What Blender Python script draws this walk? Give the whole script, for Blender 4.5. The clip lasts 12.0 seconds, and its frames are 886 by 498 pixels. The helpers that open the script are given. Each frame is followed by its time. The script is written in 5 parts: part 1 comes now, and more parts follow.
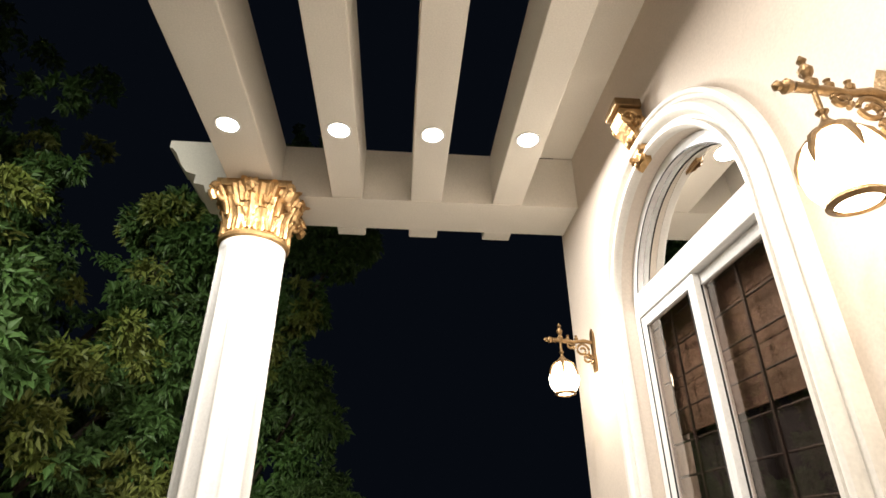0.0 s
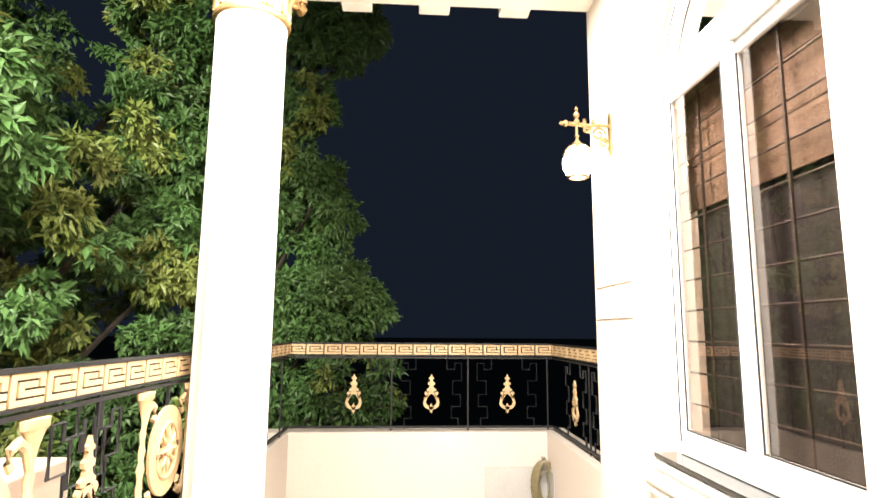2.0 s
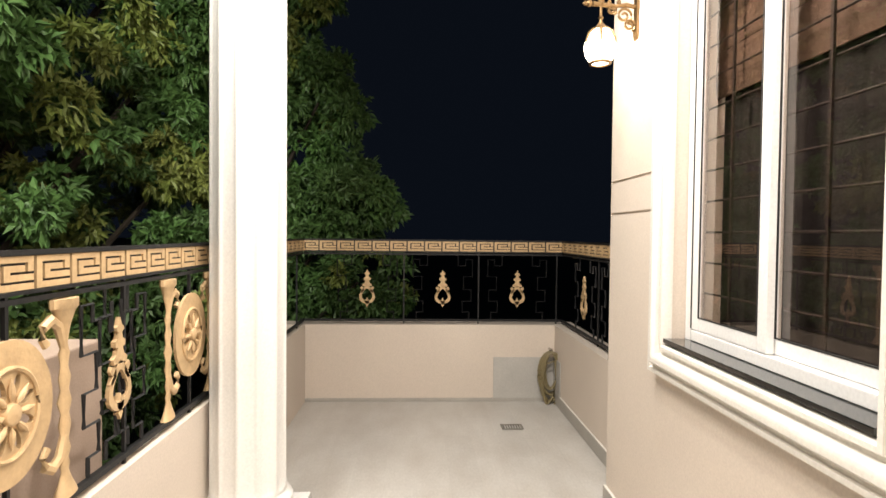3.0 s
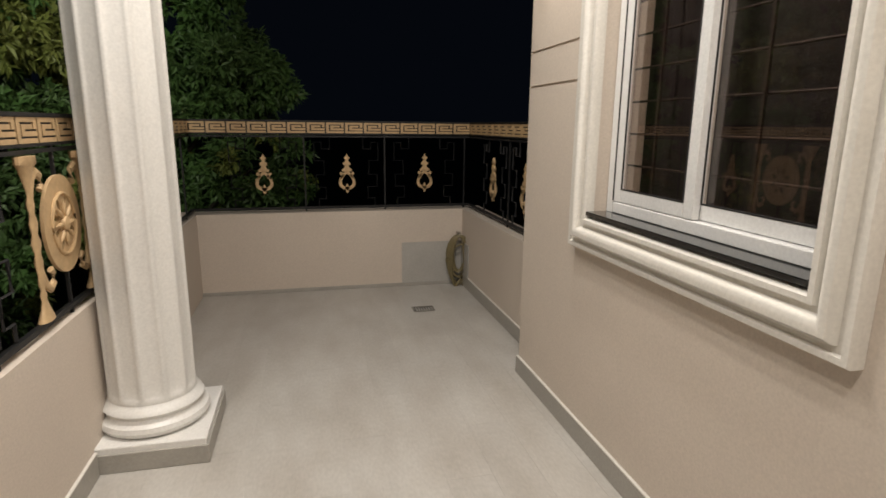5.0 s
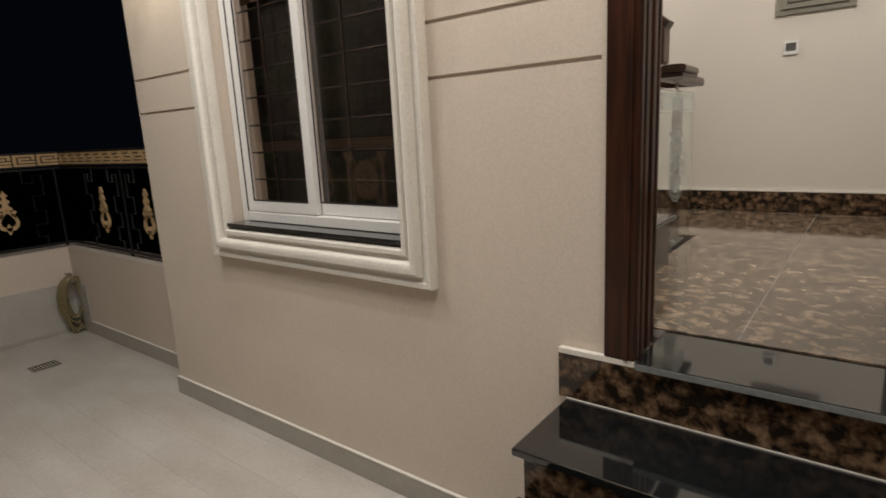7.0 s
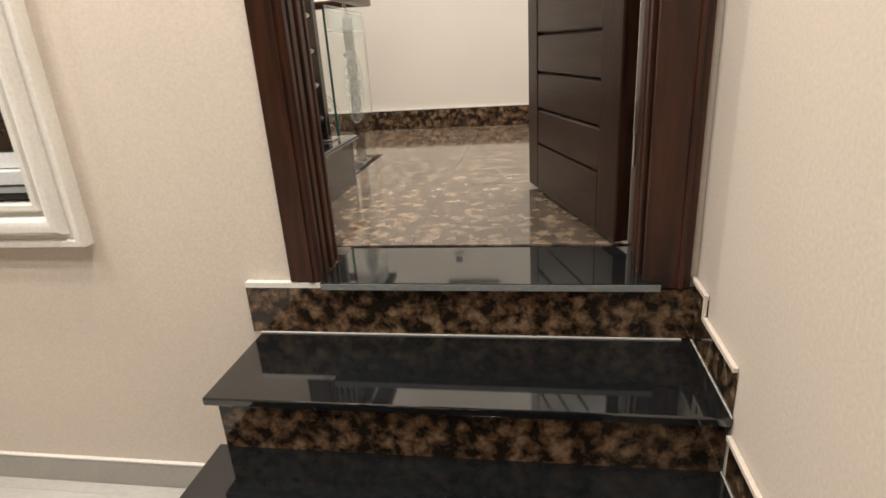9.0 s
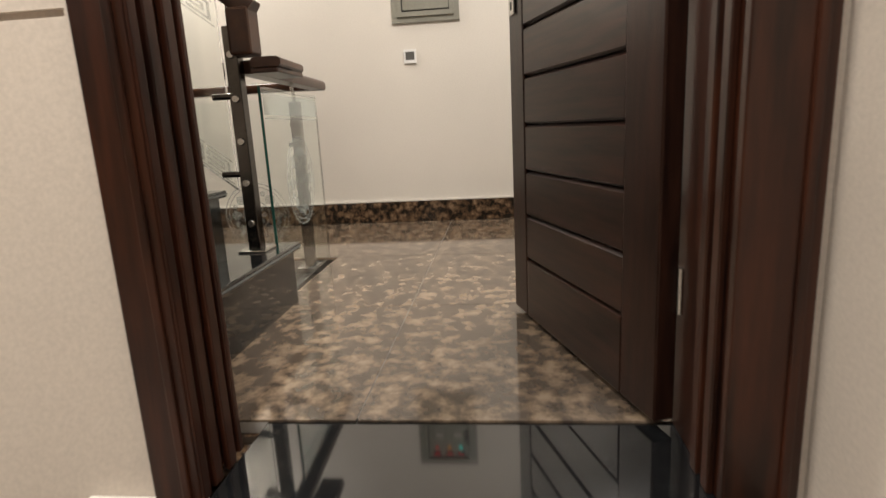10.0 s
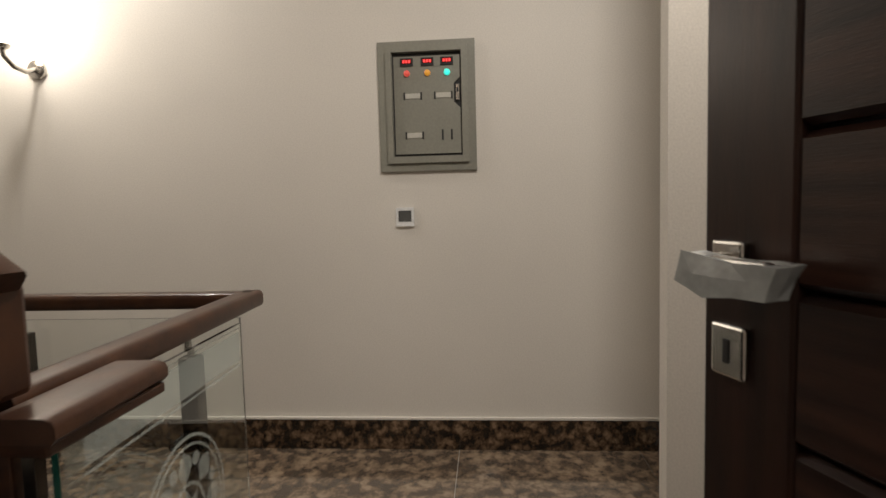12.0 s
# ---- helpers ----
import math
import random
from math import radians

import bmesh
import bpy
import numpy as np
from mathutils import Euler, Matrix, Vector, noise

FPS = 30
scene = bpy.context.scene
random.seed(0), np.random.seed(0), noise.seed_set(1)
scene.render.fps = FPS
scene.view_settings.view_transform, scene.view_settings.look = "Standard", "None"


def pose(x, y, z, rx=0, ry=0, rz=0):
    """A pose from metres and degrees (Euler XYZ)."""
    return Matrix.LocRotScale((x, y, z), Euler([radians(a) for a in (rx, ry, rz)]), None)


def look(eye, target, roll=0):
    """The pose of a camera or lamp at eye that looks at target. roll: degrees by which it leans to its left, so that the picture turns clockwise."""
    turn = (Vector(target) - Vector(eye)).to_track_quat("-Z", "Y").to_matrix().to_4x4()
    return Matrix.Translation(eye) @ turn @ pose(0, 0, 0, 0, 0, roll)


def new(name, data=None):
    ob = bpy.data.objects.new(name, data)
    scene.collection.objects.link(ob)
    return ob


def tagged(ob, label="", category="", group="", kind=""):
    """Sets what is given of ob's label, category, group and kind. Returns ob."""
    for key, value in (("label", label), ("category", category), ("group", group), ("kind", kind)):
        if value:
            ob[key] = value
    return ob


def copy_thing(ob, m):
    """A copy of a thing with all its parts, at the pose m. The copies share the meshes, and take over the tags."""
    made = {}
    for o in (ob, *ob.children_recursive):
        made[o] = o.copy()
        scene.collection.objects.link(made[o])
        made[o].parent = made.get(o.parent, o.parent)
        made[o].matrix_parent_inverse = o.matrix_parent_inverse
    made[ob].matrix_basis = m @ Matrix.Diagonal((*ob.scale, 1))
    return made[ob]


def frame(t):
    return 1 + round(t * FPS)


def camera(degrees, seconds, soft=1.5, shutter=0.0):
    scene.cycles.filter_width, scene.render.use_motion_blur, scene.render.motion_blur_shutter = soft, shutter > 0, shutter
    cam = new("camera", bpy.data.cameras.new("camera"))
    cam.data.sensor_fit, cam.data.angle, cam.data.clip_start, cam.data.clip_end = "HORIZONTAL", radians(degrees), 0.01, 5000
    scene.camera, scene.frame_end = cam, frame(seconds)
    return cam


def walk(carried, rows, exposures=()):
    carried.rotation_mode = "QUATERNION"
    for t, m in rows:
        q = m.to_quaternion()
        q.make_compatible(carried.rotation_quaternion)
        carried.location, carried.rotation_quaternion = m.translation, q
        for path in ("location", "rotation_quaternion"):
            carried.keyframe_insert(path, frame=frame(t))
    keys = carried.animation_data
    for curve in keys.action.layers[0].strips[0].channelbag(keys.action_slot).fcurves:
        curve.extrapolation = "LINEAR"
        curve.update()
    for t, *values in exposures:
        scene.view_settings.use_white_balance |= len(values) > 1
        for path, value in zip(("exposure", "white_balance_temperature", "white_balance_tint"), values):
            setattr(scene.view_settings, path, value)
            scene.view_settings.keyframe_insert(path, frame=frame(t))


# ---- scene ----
cam = camera(76.5, 12.0, shutter=0.2)
PATH = [
    (0, (0.876, 0.535, 1.655), (1.016, 2.297, 2.591), -0.0),
    (0.5, (0.87, 0.546, 1.633), (1.021, 2.375, 2.426), 0.0),
    (1, (0.891, 0.571, 1.604), (1.03, 2.465, 2.231), 0.2),
    (1.3, (0.886, 0.581, 1.581), (1.019, 2.507, 2.104), 0.2),
    (1.5, (0.884, 0.595, 1.57), (1.011, 2.538, 2.025), 0.3),
    (2, (0.879, 0.611, 1.56), (0.994, 2.586, 1.849), 0.4),
    (2.5, (0.867, 0.629, 1.538), (0.971, 2.623, 1.653), 0.4),
    (3, (0.852, 0.643, 1.506), (0.942, 2.64, 1.453), 0.6),
    (3.2, (0.844, 0.649, 1.507), (0.933, 2.643, 1.383), 0.5),
    (4.8, (0.766, 0.791, 1.417), (1.14, 2.709, 0.988), 0.8),
    (5, (0.755, 0.812, 1.425), (1.212, 2.711, 0.995), 0.6),
    (5.5, (0.649, 0.794, 1.44), (1.431, 2.598, 1.074), -0.2),
    (6, (0.52, 0.732, 1.479), (1.637, 2.358, 1.147), -0.8),
    (6.5, (0.456, 0.622, 1.469), (1.823, 2.043, 1.136), -1.7),
    (7, (0.42, 0.516, 1.451), (1.965, 1.718, 1.044), -2.9),
    (7.5, (0.396, 0.481, 1.435), (2.081, 1.43, 0.924), -3.6),
    (7.7, (0.389, 0.468, 1.409), (2.118, 1.316, 0.87), -3.4),
    (9.3, (0.617, 0.411, 1.408), (2.487, 0.666, 0.745), -3.7),
    (9.5, (0.724, 0.417, 1.421), (2.614, 0.653, 0.809), -3.9),
    (10, (1.072, 0.471, 1.427), (3.014, 0.68, 1.0), -3.0),
    (10.5, (1.426, 0.515, 1.562), (3.39, 0.728, 1.252), -2.7),
    (11, (1.717, 0.54, 1.716), (3.689, 0.786, 1.492), -1.8),
    (11.5, (1.993, 0.616, 1.832), (3.973, 0.835, 1.654), -1.4),
    (12, (2.31, 0.655, 1.912), (4.298, 0.813, 1.761), -1.5),
]
EXPOSURES = ((0.0, -0.15), (0.4, 0.1), (1.0, 1.2), (1.5, 1.65), (2.0, 1.8), (2.5, 1.35), (3.0, 0.42), (3.4, -0.05), (4.8, -0.6), (5.5, -0.85), (7.0, -1.1), (7.5, -0.7), (7.7, -0.62), (9.3, -0.2), (9.7, -0.35), (10.1, -0.62), (10.5, -0.95), (11.0, -1.25), (12.0, -1.52))
walk(cam, [(t, look(eye, target, roll)) for t, eye, target, roll in PATH], EXPOSURES)

# ---------- world, lights, exposure ----------
world = bpy.data.worlds.new("night_sky")
scene.world = world
world.use_nodes = True
wn = world.node_tree.nodes
wn["Background"].inputs["Color"].default_value = (0.014, 0.020, 0.034, 1)
wn["Background"].inputs["Strength"].default_value = 0.17


def lamp(name, kind, at, energy, colour, size=0.1, target=None, angle=None, blend=0.5):
    d = bpy.data.lights.new(name, kind)
    d.energy, d.color = energy, colour
    if kind in ("POINT", "SPOT"):
        d.shadow_soft_size = size
    if kind == "AREA":
        d.shape, d.size = "DISK", size
    if angle:
        d.spot_size, d.spot_blend = radians(angle), blend
    ob = new(name, d)
    ob.matrix_world = look(at, target) if target else pose(*at)
    return ob


WARM, COOL = (1.0, 0.87, 0.71), (1.0, 0.935, 0.86)
# downlight rows along y; the one at 0.75 is unseen, an assumed addition
SPOT_X, SPOT_Y = (0.0, 0.537, 1.0, 1.482), (2.745, 0.75)
for sx in SPOT_X:
    for sy in SPOT_Y:
        lamp("downlight_lamp", "AREA", (sx, sy, 3.455), 28 if sy > 1 else 22, COOL, 0.13, (sx + 0.001, sy, 0))
LANTERNS = ((1.738, 3.39), (1.738, 1.375))
for lx, ly in LANTERNS:
    lamp("lantern_lamp", "POINT", (lx, ly, 2.39), 4.8, WARM, 0.06)
lamp("wall_lamp_glow", "POINT", (4.62, 2.72, 2.78), 20, COOL, 0.06)
# unseen area lights added below the ceiling to brighten the hall, no fixtures
for hx, hy, he in ((3.30, 0.30, 104), (4.35, 2.5, 66)):
    lamp("hall_fill", "AREA", (hx, hy, 3.66), he, COOL, 0.16, (hx + 0.001, hy, 0))
# unseen spot added behind the return wall to brighten the garden trees
lamp("tree_fill_spot", "SPOT", (-0.9, -3.0, 4.4), 2300, (1.0, 0.99, 0.86), 0.8, (-2.9, 5.2, 2.5), 46, 0.6)


# ---------- materials ----------
def mat(name, colour, rough=0.5, metal=0.0, noise_scale=8.0, vary=0.12, bump=0.02, fine=90.0, colour2=None, spec=0.5, coat=0.0, emit=None, power=0.0, stretch=(1, 1, 1), world=False):
    """A surface with variation at two scales: broad tone and fine grain with relief."""
    m = bpy.data.materials.new(name)
    m.use_nodes = True
    nt = m.node_tree
    n, l = nt.nodes, nt.links
    b = n["Principled BSDF"]
    b.inputs["Roughness"].default_value, b.inputs["Metallic"].default_value = rough, metal
    b.inputs["Specular IOR Level"].default_value = spec
    b.inputs["Coat Weight"].default_value = coat
    tc, mp = n.new("ShaderNodeTexCoord"), n.new("ShaderNodeMapping")
    mp.inputs["Scale"].default_value = stretch
    l.new(n.new("ShaderNodeNewGeometry").outputs["Position"] if world else tc.outputs["Object"], mp.inputs["Vector"])
    big, small = n.new("ShaderNodeTexNoise"), n.new("ShaderNodeTexNoise")
    big.inputs["Scale"].default_value, small.inputs["Scale"].default_value = noise_scale, fine
    big.inputs["Detail"].default_value = 6
    for t in (big, small):
        l.new(mp.outputs["Vector"], t.inputs["Vector"])
    ramp = n.new("ShaderNodeValToRGB")
    c2 = colour2 or tuple(c * (1 - vary) for c in colour)
    ramp.color_ramp.elements[0].position, ramp.color_ramp.elements[1].position = 0.3, 0.7
    ramp.color_ramp.elements[0].color, ramp.color_ramp.elements[1].color = (*c2, 1), (*colour, 1)
    mix = n.new("ShaderNodeMix")
    mix.data_type, mix.blend_type = "RGBA", "MULTIPLY"
    mix.inputs["Factor"].default_value = 0.25
    l.new(big.outputs["Fac"], ramp.inputs["Fac"])
    l.new(ramp.outputs["Color"], mix.inputs["A"])
    l.new(small.outputs["Fac"], mix.inputs["B"])
    l.new(mix.outputs["Result"], b.inputs["Base Color"])
    if bump:
        bp = n.new("ShaderNodeBump")
        bp.inputs["Strength"].default_value, bp.inputs["Distance"].default_value = min(1.0, bump * 10), 0.004
        l.new(small.outputs["Fac"], bp.inputs["Height"])
        l.new(bp.outputs["Normal"], b.inputs["Normal"])
    if power:
        b.inputs["Emission Color"].default_value, b.inputs["Emission Strength"].default_value = (*emit, 1), power
    return m


def random_tone(m, amount):
    """Each piece a little lighter or darker than the next."""
    nt = m.node_tree
    b = nt.nodes["Principled BSDF"]
    src = b.inputs["Base Color"].links[0].from_socket
    info, hsv, mr = nt.nodes.new("ShaderNodeObjectInfo"), nt.nodes.new("ShaderNodeHueSaturation"), nt.nodes.new("ShaderNodeMapRange")
    mr.inputs["To Min"].default_value, mr.inputs["To Max"].default_value = 1 - amount, 1 + amount
    nt.links.new(info.outputs["Random"], mr.inputs["Value"])
    nt.links.new(mr.outputs["Result"], hsv.inputs["Value"])
    nt.links.new(src, hsv.inputs["Color"])
    nt.links.new(hsv.outputs["Color"], b.inputs["Base Color"])
    return m


def marble(name, stops, scale, rough, distortion=1.2, vor=9.0):
    """Polished brown marble: cells of light and dark crystals with veins."""
    m = bpy.data.materials.new(name)
    m.use_nodes = True
    n, l = m.node_tree.nodes, m.node_tree.links
    b = n["Principled BSDF"]
    b.inputs["Roughness"].default_value = rough
    tc = n.new("ShaderNodeTexCoord")
    no, fi = n.new("ShaderNodeTexNoise"), n.new("ShaderNodeTexNoise")
    no.inputs["Scale"].default_value, no.inputs["Detail"].default_value, no.inputs["Distortion"].default_value = scale, 3.5, distortion
    no.inputs["Roughness"].default_value = 0.6
    fi.inputs["Scale"].default_value = vor
    vo = n.new("ShaderNodeTexVoronoi")
    vo.inputs["Scale"].default_value = scale * 1.1
    add, add2 = n.new("ShaderNodeMath"), n.new("ShaderNodeMath")
    add.operation = add2.operation = "MULTIPLY_ADD"
    add.inputs[1].default_value, add2.inputs[1].default_value = -0.30, 0.25
    for t in (no, fi, vo):
        l.new(tc.outputs["Object"], t.inputs["Vector"])
    l.new(vo.outputs["Distance"], add.inputs[0])
    l.new(no.outputs["Fac"], add.inputs[2])
    l.new(fi.outputs["Fac"], add2.inputs[0])
    l.new(add.outputs[0], add2.inputs[2])
    add = add2
    ramp = n.new("ShaderNodeValToRGB")
    cr = ramp.color_ramp
    while len(cr.elements) < len(stops):
        cr.elements.new(0.5)
    for e, (p, c) in zip(cr.elements, stops):
        e.position, e.color = p, (*c, 1)
    l.new(add.outputs[0], ramp.inputs["Fac"])
    l.new(ramp.outputs["Color"], b.inputs["Base Color"])
    return m


def glass(name, tint, rough=0.0):
    m = bpy.data.materials.new(name)
    m.use_nodes = True
    b = m.node_tree.nodes["Principled BSDF"]
    b.inputs["Base Color"].default_value = (*tint, 1)
    b.inputs["Transmission Weight"].default_value, b.inputs["Roughness"].default_value = 1.0, rough
    b.inputs["IOR"].default_value = 1.45
    return m


PAINT = mat("beige_wall_paint", (0.69, 0.605, 0.52), 0.7, noise_scale=1.3, vary=0.07, bump=0.004, fine=120)
CREAM = mat("cream_plaster", (0.86, 0.82, 0.74), 0.6, noise_scale=2.5, vary=0.06, bump=0.02, fine=140)
TRIM = mat("white_moulding_paint", (0.80, 0.77, 0.71), 0.45, noise_scale=4, vary=0.06, bump=0.005)
WHITE = mat("white_column_paint", (0.82, 0.81, 0.78), 0.36, noise_scale=3, vary=0.04, bump=0.003)
FRAME = mat("white_window_profile", (0.80, 0.80, 0.79), 0.3, noise_scale=9, vary=0.05, bump=0.0)
GREY_SKIRT = mat("grey_tile_skirting", (0.42, 0.40, 0.36), 0.45, noise_scale=7, vary=0.12)
FLOOR_TILE = random_tone(mat("light_grey_floor_tile", (0.57, 0.55, 0.515), 0.33, noise_scale=2.4, colour2=(0.46, 0.43, 0.39), bump=0.004, fine=40, stretch=(2.0, 0.8, 1), world=True), 0.03)
GROUT = mat("grey_grout", (0.56, 0.54, 0.50), 0.8)
GOLD = mat("gold_paint", (0.66, 0.41, 0.18), 0.40, 0.7, noise_scale=22, vary=0.45, bump=0.12, fine=55)
GOLD_FLAT = mat("matt_gold_paint", (0.66, 0.46, 0.25), 0.5, 0.12, noise_scale=14, vary=0.22, bump=0.04, fine=60)
BRONZE = mat("antique_bronze", (0.30, 0.19, 0.09), 0.42, 0.8, noise_scale=25, vary=0.4, bump=0.06)
IRON = mat("black_iron_paint", (0.007, 0.007, 0.008), 0.55, 0.0, noise_scale=20, vary=0.3)
BLACK_GRANITE = mat("polished_black_granite", (0.011, 0.012, 0.013), 0.06, noise_scale=60, vary=0.5, bump=0.0, fine=300, spec=0.75, coat=0.4)
GRANITE_EDGE = mat("sawn_granite_edge", (0.20, 0.22, 0.22), 0.35, noise_scale=60, vary=0.3, bump=0.0)
RISER_MARBLE = marble("dark_brown_marble", ((0.37, (0.014, 0.010, 0.007)), (0.46, (0.048, 0.028, 0.016)), (0.55, (0.10, 0.062, 0.036)), (0.70, (0.20, 0.135, 0.085))), 26.0, 0.10, 0.3, 90.0)
FLOOR_MARBLE = random_tone(marble("brown_marble_floor", ((0.37, (0.068, 0.051, 0.038)), (0.46, (0.108, 0.079, 0.056)), (0.55, (0.168, 0.122, 0.083)), (0.67, (0.245, 0.184, 0.128))), 19.0, 0.09, 0.25, 70.0), 0.05)
FLOOR_MARBLE.node_tree.nodes["Principled BSDF"].inputs["Specular IOR Level"].default_value = 0.7
FLOOR_MARBLE.node_tree.nodes["Principled BSDF"].inputs["Coat Weight"].default_value = 0.2
WOOD = mat("dark_brown_stained_wood", (0.056, 0.0165, 0.0075), 0.34, spec=0.35, noise_scale=5, bump=0.008, fine=70, colour2=(0.014, 0.0055, 0.0035), stretch=(9, 9, 0.9), coat=0.08)
WOOD_X = mat("dark_brown_stained_wood_slats", (0.043, 0.0175, 0.011), 0.28, spec=0.32, noise_scale=6, bump=0.007, fine=70, colour2=(0.010, 0.0045, 0.0034), stretch=(0.9, 9, 11))
WOOD_DOOR = mat("dark_brown_stained_door", (0.036, 0.0135, 0.008), 0.32, spec=0.3, noise_scale=5, bump=0.006, fine=70, colour2=(0.009, 0.004, 0.003), stretch=(9, 9, 0.9))
HANDRAIL = mat("polished_brown_handrail", (0.070, 0.029, 0.014), 0.30, spec=0.3, noise_scale=6, bump=0.006, fine=60, colour2=(0.032, 0.013, 0.008), stretch=(3, 3, 3), coat=0.08)
HALL = mat("off_white_hall_paint", (0.70, 0.66, 0.60), 0.65, noise_scale=1.5, vary=0.06, bump=0.010, fine=170)
STEEL = mat("brushed_steel", (0.62, 0.60, 0.57), 0.22, 1.0, noise_scale=30, vary=0.15, bump=0.0)
# steel with the reflection of dark surroundings put into its base colour
STEEL_DARKENED = mat("polished_steel_darkened", (0.11, 0.10, 0.09), 0.16, 1.0, noise_scale=20, vary=0.25, bump=0.0)
GLASS = glass("clear_glass", (0.97, 1.0, 0.985))
WINDOW_GLASS = glass("smoked_window_glass", (0.62, 0.53, 0.47))
WINDOW_GLASS.node_tree.nodes["Principled BSDF"].inputs["IOR"].default_value = 1.62
GLASS_EDGE = mat("green_glass_edge", (0.02, 0.13, 0.105), 0.1, noise_scale=8, vary=0.2, bump=0.0)
FROST = mat("frosted_etching", (0.62, 0.68, 0.64), 0.6, noise_scale=30, vary=0.15, bump=0.0)
FROST.node_tree.nodes["Principled BSDF"].inputs["Alpha"].default_value = 0.24
LAMP_GLOW = mat("lit_lamp_glass", (0.9, 0.85, 0.75), 0.3, bump=0.0, emit=(1.0, 0.84, 0.62), power=14)
SPOT_GLOW = mat("lit_downlight", (0.9, 0.9, 0.85), 0.3, bump=0.0, emit=(1.0, 0.94, 0.84), power=18)
RUBBER = mat("black_gasket", (0.012, 0.012, 0.012), 0.6, bump=0.0)
PVC = mat("olive_garden_hose", (0.22, 0.18, 0.09), 0.4, noise_scale=15, vary=0.2)
GREY_BOX = mat("grey_enamel", (0.25, 0.245, 0.205), 0.4, noise_scale=6, vary=0.06, bump=0.01)


# ---------- mesh helpers ----------
def mesh_object(name, bm, material, parent=None, label="", smooth=False):
    me = bpy.data.meshes.new(name)
    bm.normal_update()
    bm.to_mesh(me)
    bm.free()
    me.materials.append(material)
    if smooth:
        me.polygons.foreach_set("use_smooth", [True] * len(me.polygons))
        me.set_sharp_from_angle(angle=radians(40))
    ob = new(name, me)
    if parent:
        ob.parent = parent
    if label:
        ob["label"] = label
    return ob


def part(name, bm, material, parent, label="", smooth=False):
    return mesh_object(name, bm, material, parent, label, smooth)


def thing(name, label, category, at=(0, 0, 0), group="", kind="", rz=0):
    ob = new(name)
    ob.empty_display_size = 0.05
    ob.matrix_world = pose(*at, 0, 0, rz)
    return tagged(ob, label, category, group, kind)


def setting(name, bm, material, label, category, smooth=False):
    return tagged(mesh_object(name, bm, material, None, "", smooth), label, category, "", "structure")


def box(x0, x1, y0, y1, z0, z1, bevel=0.0, bm=None):
    b = bmesh.new()
    bmesh.ops.create_cube(b, size=1)
    bmesh.ops.scale(b, vec=(x1 - x0, y1 - y0, z1 - z0), verts=b.verts)
    bmesh.ops.translate(b, vec=((x0 + x1) / 2, (y0 + y1) / 2, (z0 + z1) / 2), verts=b.verts)
    if bevel:
        bmesh.ops.bevel(b, geom=b.edges[:], offset=bevel, segments=2, affect="EDGES", profile=0.5)
    return join(bm, b) if bm else b


def join(bm, other):
    me = bpy.data.meshes.new("tmp")
    other.to_mesh(me)
    other.free()
    bm.from_mesh(me)
    bpy.data.meshes.remove(me)
    return bm


def boxes(*spans, bevel=0.0):
    bm = bmesh.new()
    for s in spans:
        box(*s, bevel=bevel, bm=bm)
    return bm


def lathe(profile, seg=24, flute=None, closed=True):
    """Turn a profile of (radius, z) round z. flute(angle, z): a factor on the radius."""
    bm = bmesh.new()
    rings = []
    for r, z in profile:
        ring = []
        for i in range(seg):
            a = 2 * math.pi * i / seg
            k = r * (flute(a, z) if flute else 1)
            ring.append(bm.verts.new((k * math.cos(a), k * math.sin(a), z)))
        rings.append(ring)
    for lo, hi in zip(rings, rings[1:]):
        for i in range(seg):
            bm.faces.new((lo[i], lo[(i + 1) % seg], hi[(i + 1) % seg], hi[i]))
    if closed:
        bm.faces.new(rings[0][::-1])
        bm.faces.new(rings[-1])
    return bm


def moved(bm, m):
    bmesh.ops.transform(bm, matrix=m, verts=bm.verts)
    return bm


def tube(points, radius, seg=10, closed=False, flat=1.0):
    """A round bar along points (Vectors); flat squashes it across."""
    bm = bmesh.new()
    pts = [Vector(p) for p in points]
    rings = []
    up = Vector((0, 0, 1))
    last = None
    for i, p in enumerate(pts):
        a = pts[i - 1] if (i or closed) else p
        b = pts[(i + 1) % len(pts)] if (i < len(pts) - 1 or closed) else p
        d = (b - a).normalized()
        side = d.cross(up)
        if side.length < 0.05:
            side = last or Vector((0, -1, 0))
        side.normalize()
        last = side
        nrm = side.cross(d).normalized()
        r = radius[i] if isinstance(radius, (list, tuple)) else radius
        rings.append([bm.verts.new(p + r * (math.cos(2 * math.pi * k / seg) * side * flat + math.sin(2 * math.pi * k / seg) * nrm)) for k in range(seg)])
    pairs = list(zip(rings, rings[1:])) + ([(rings[-1], rings[0])] if closed else [])
    for lo, hi in pairs:
        for k in range(seg):
            bm.faces.new((lo[k], lo[(k + 1) % seg], hi[(k + 1) % seg], hi[k]))
    if not closed:
        bm.faces.new(rings[0][::-1])
        bm.faces.new(rings[-1])
    return bm


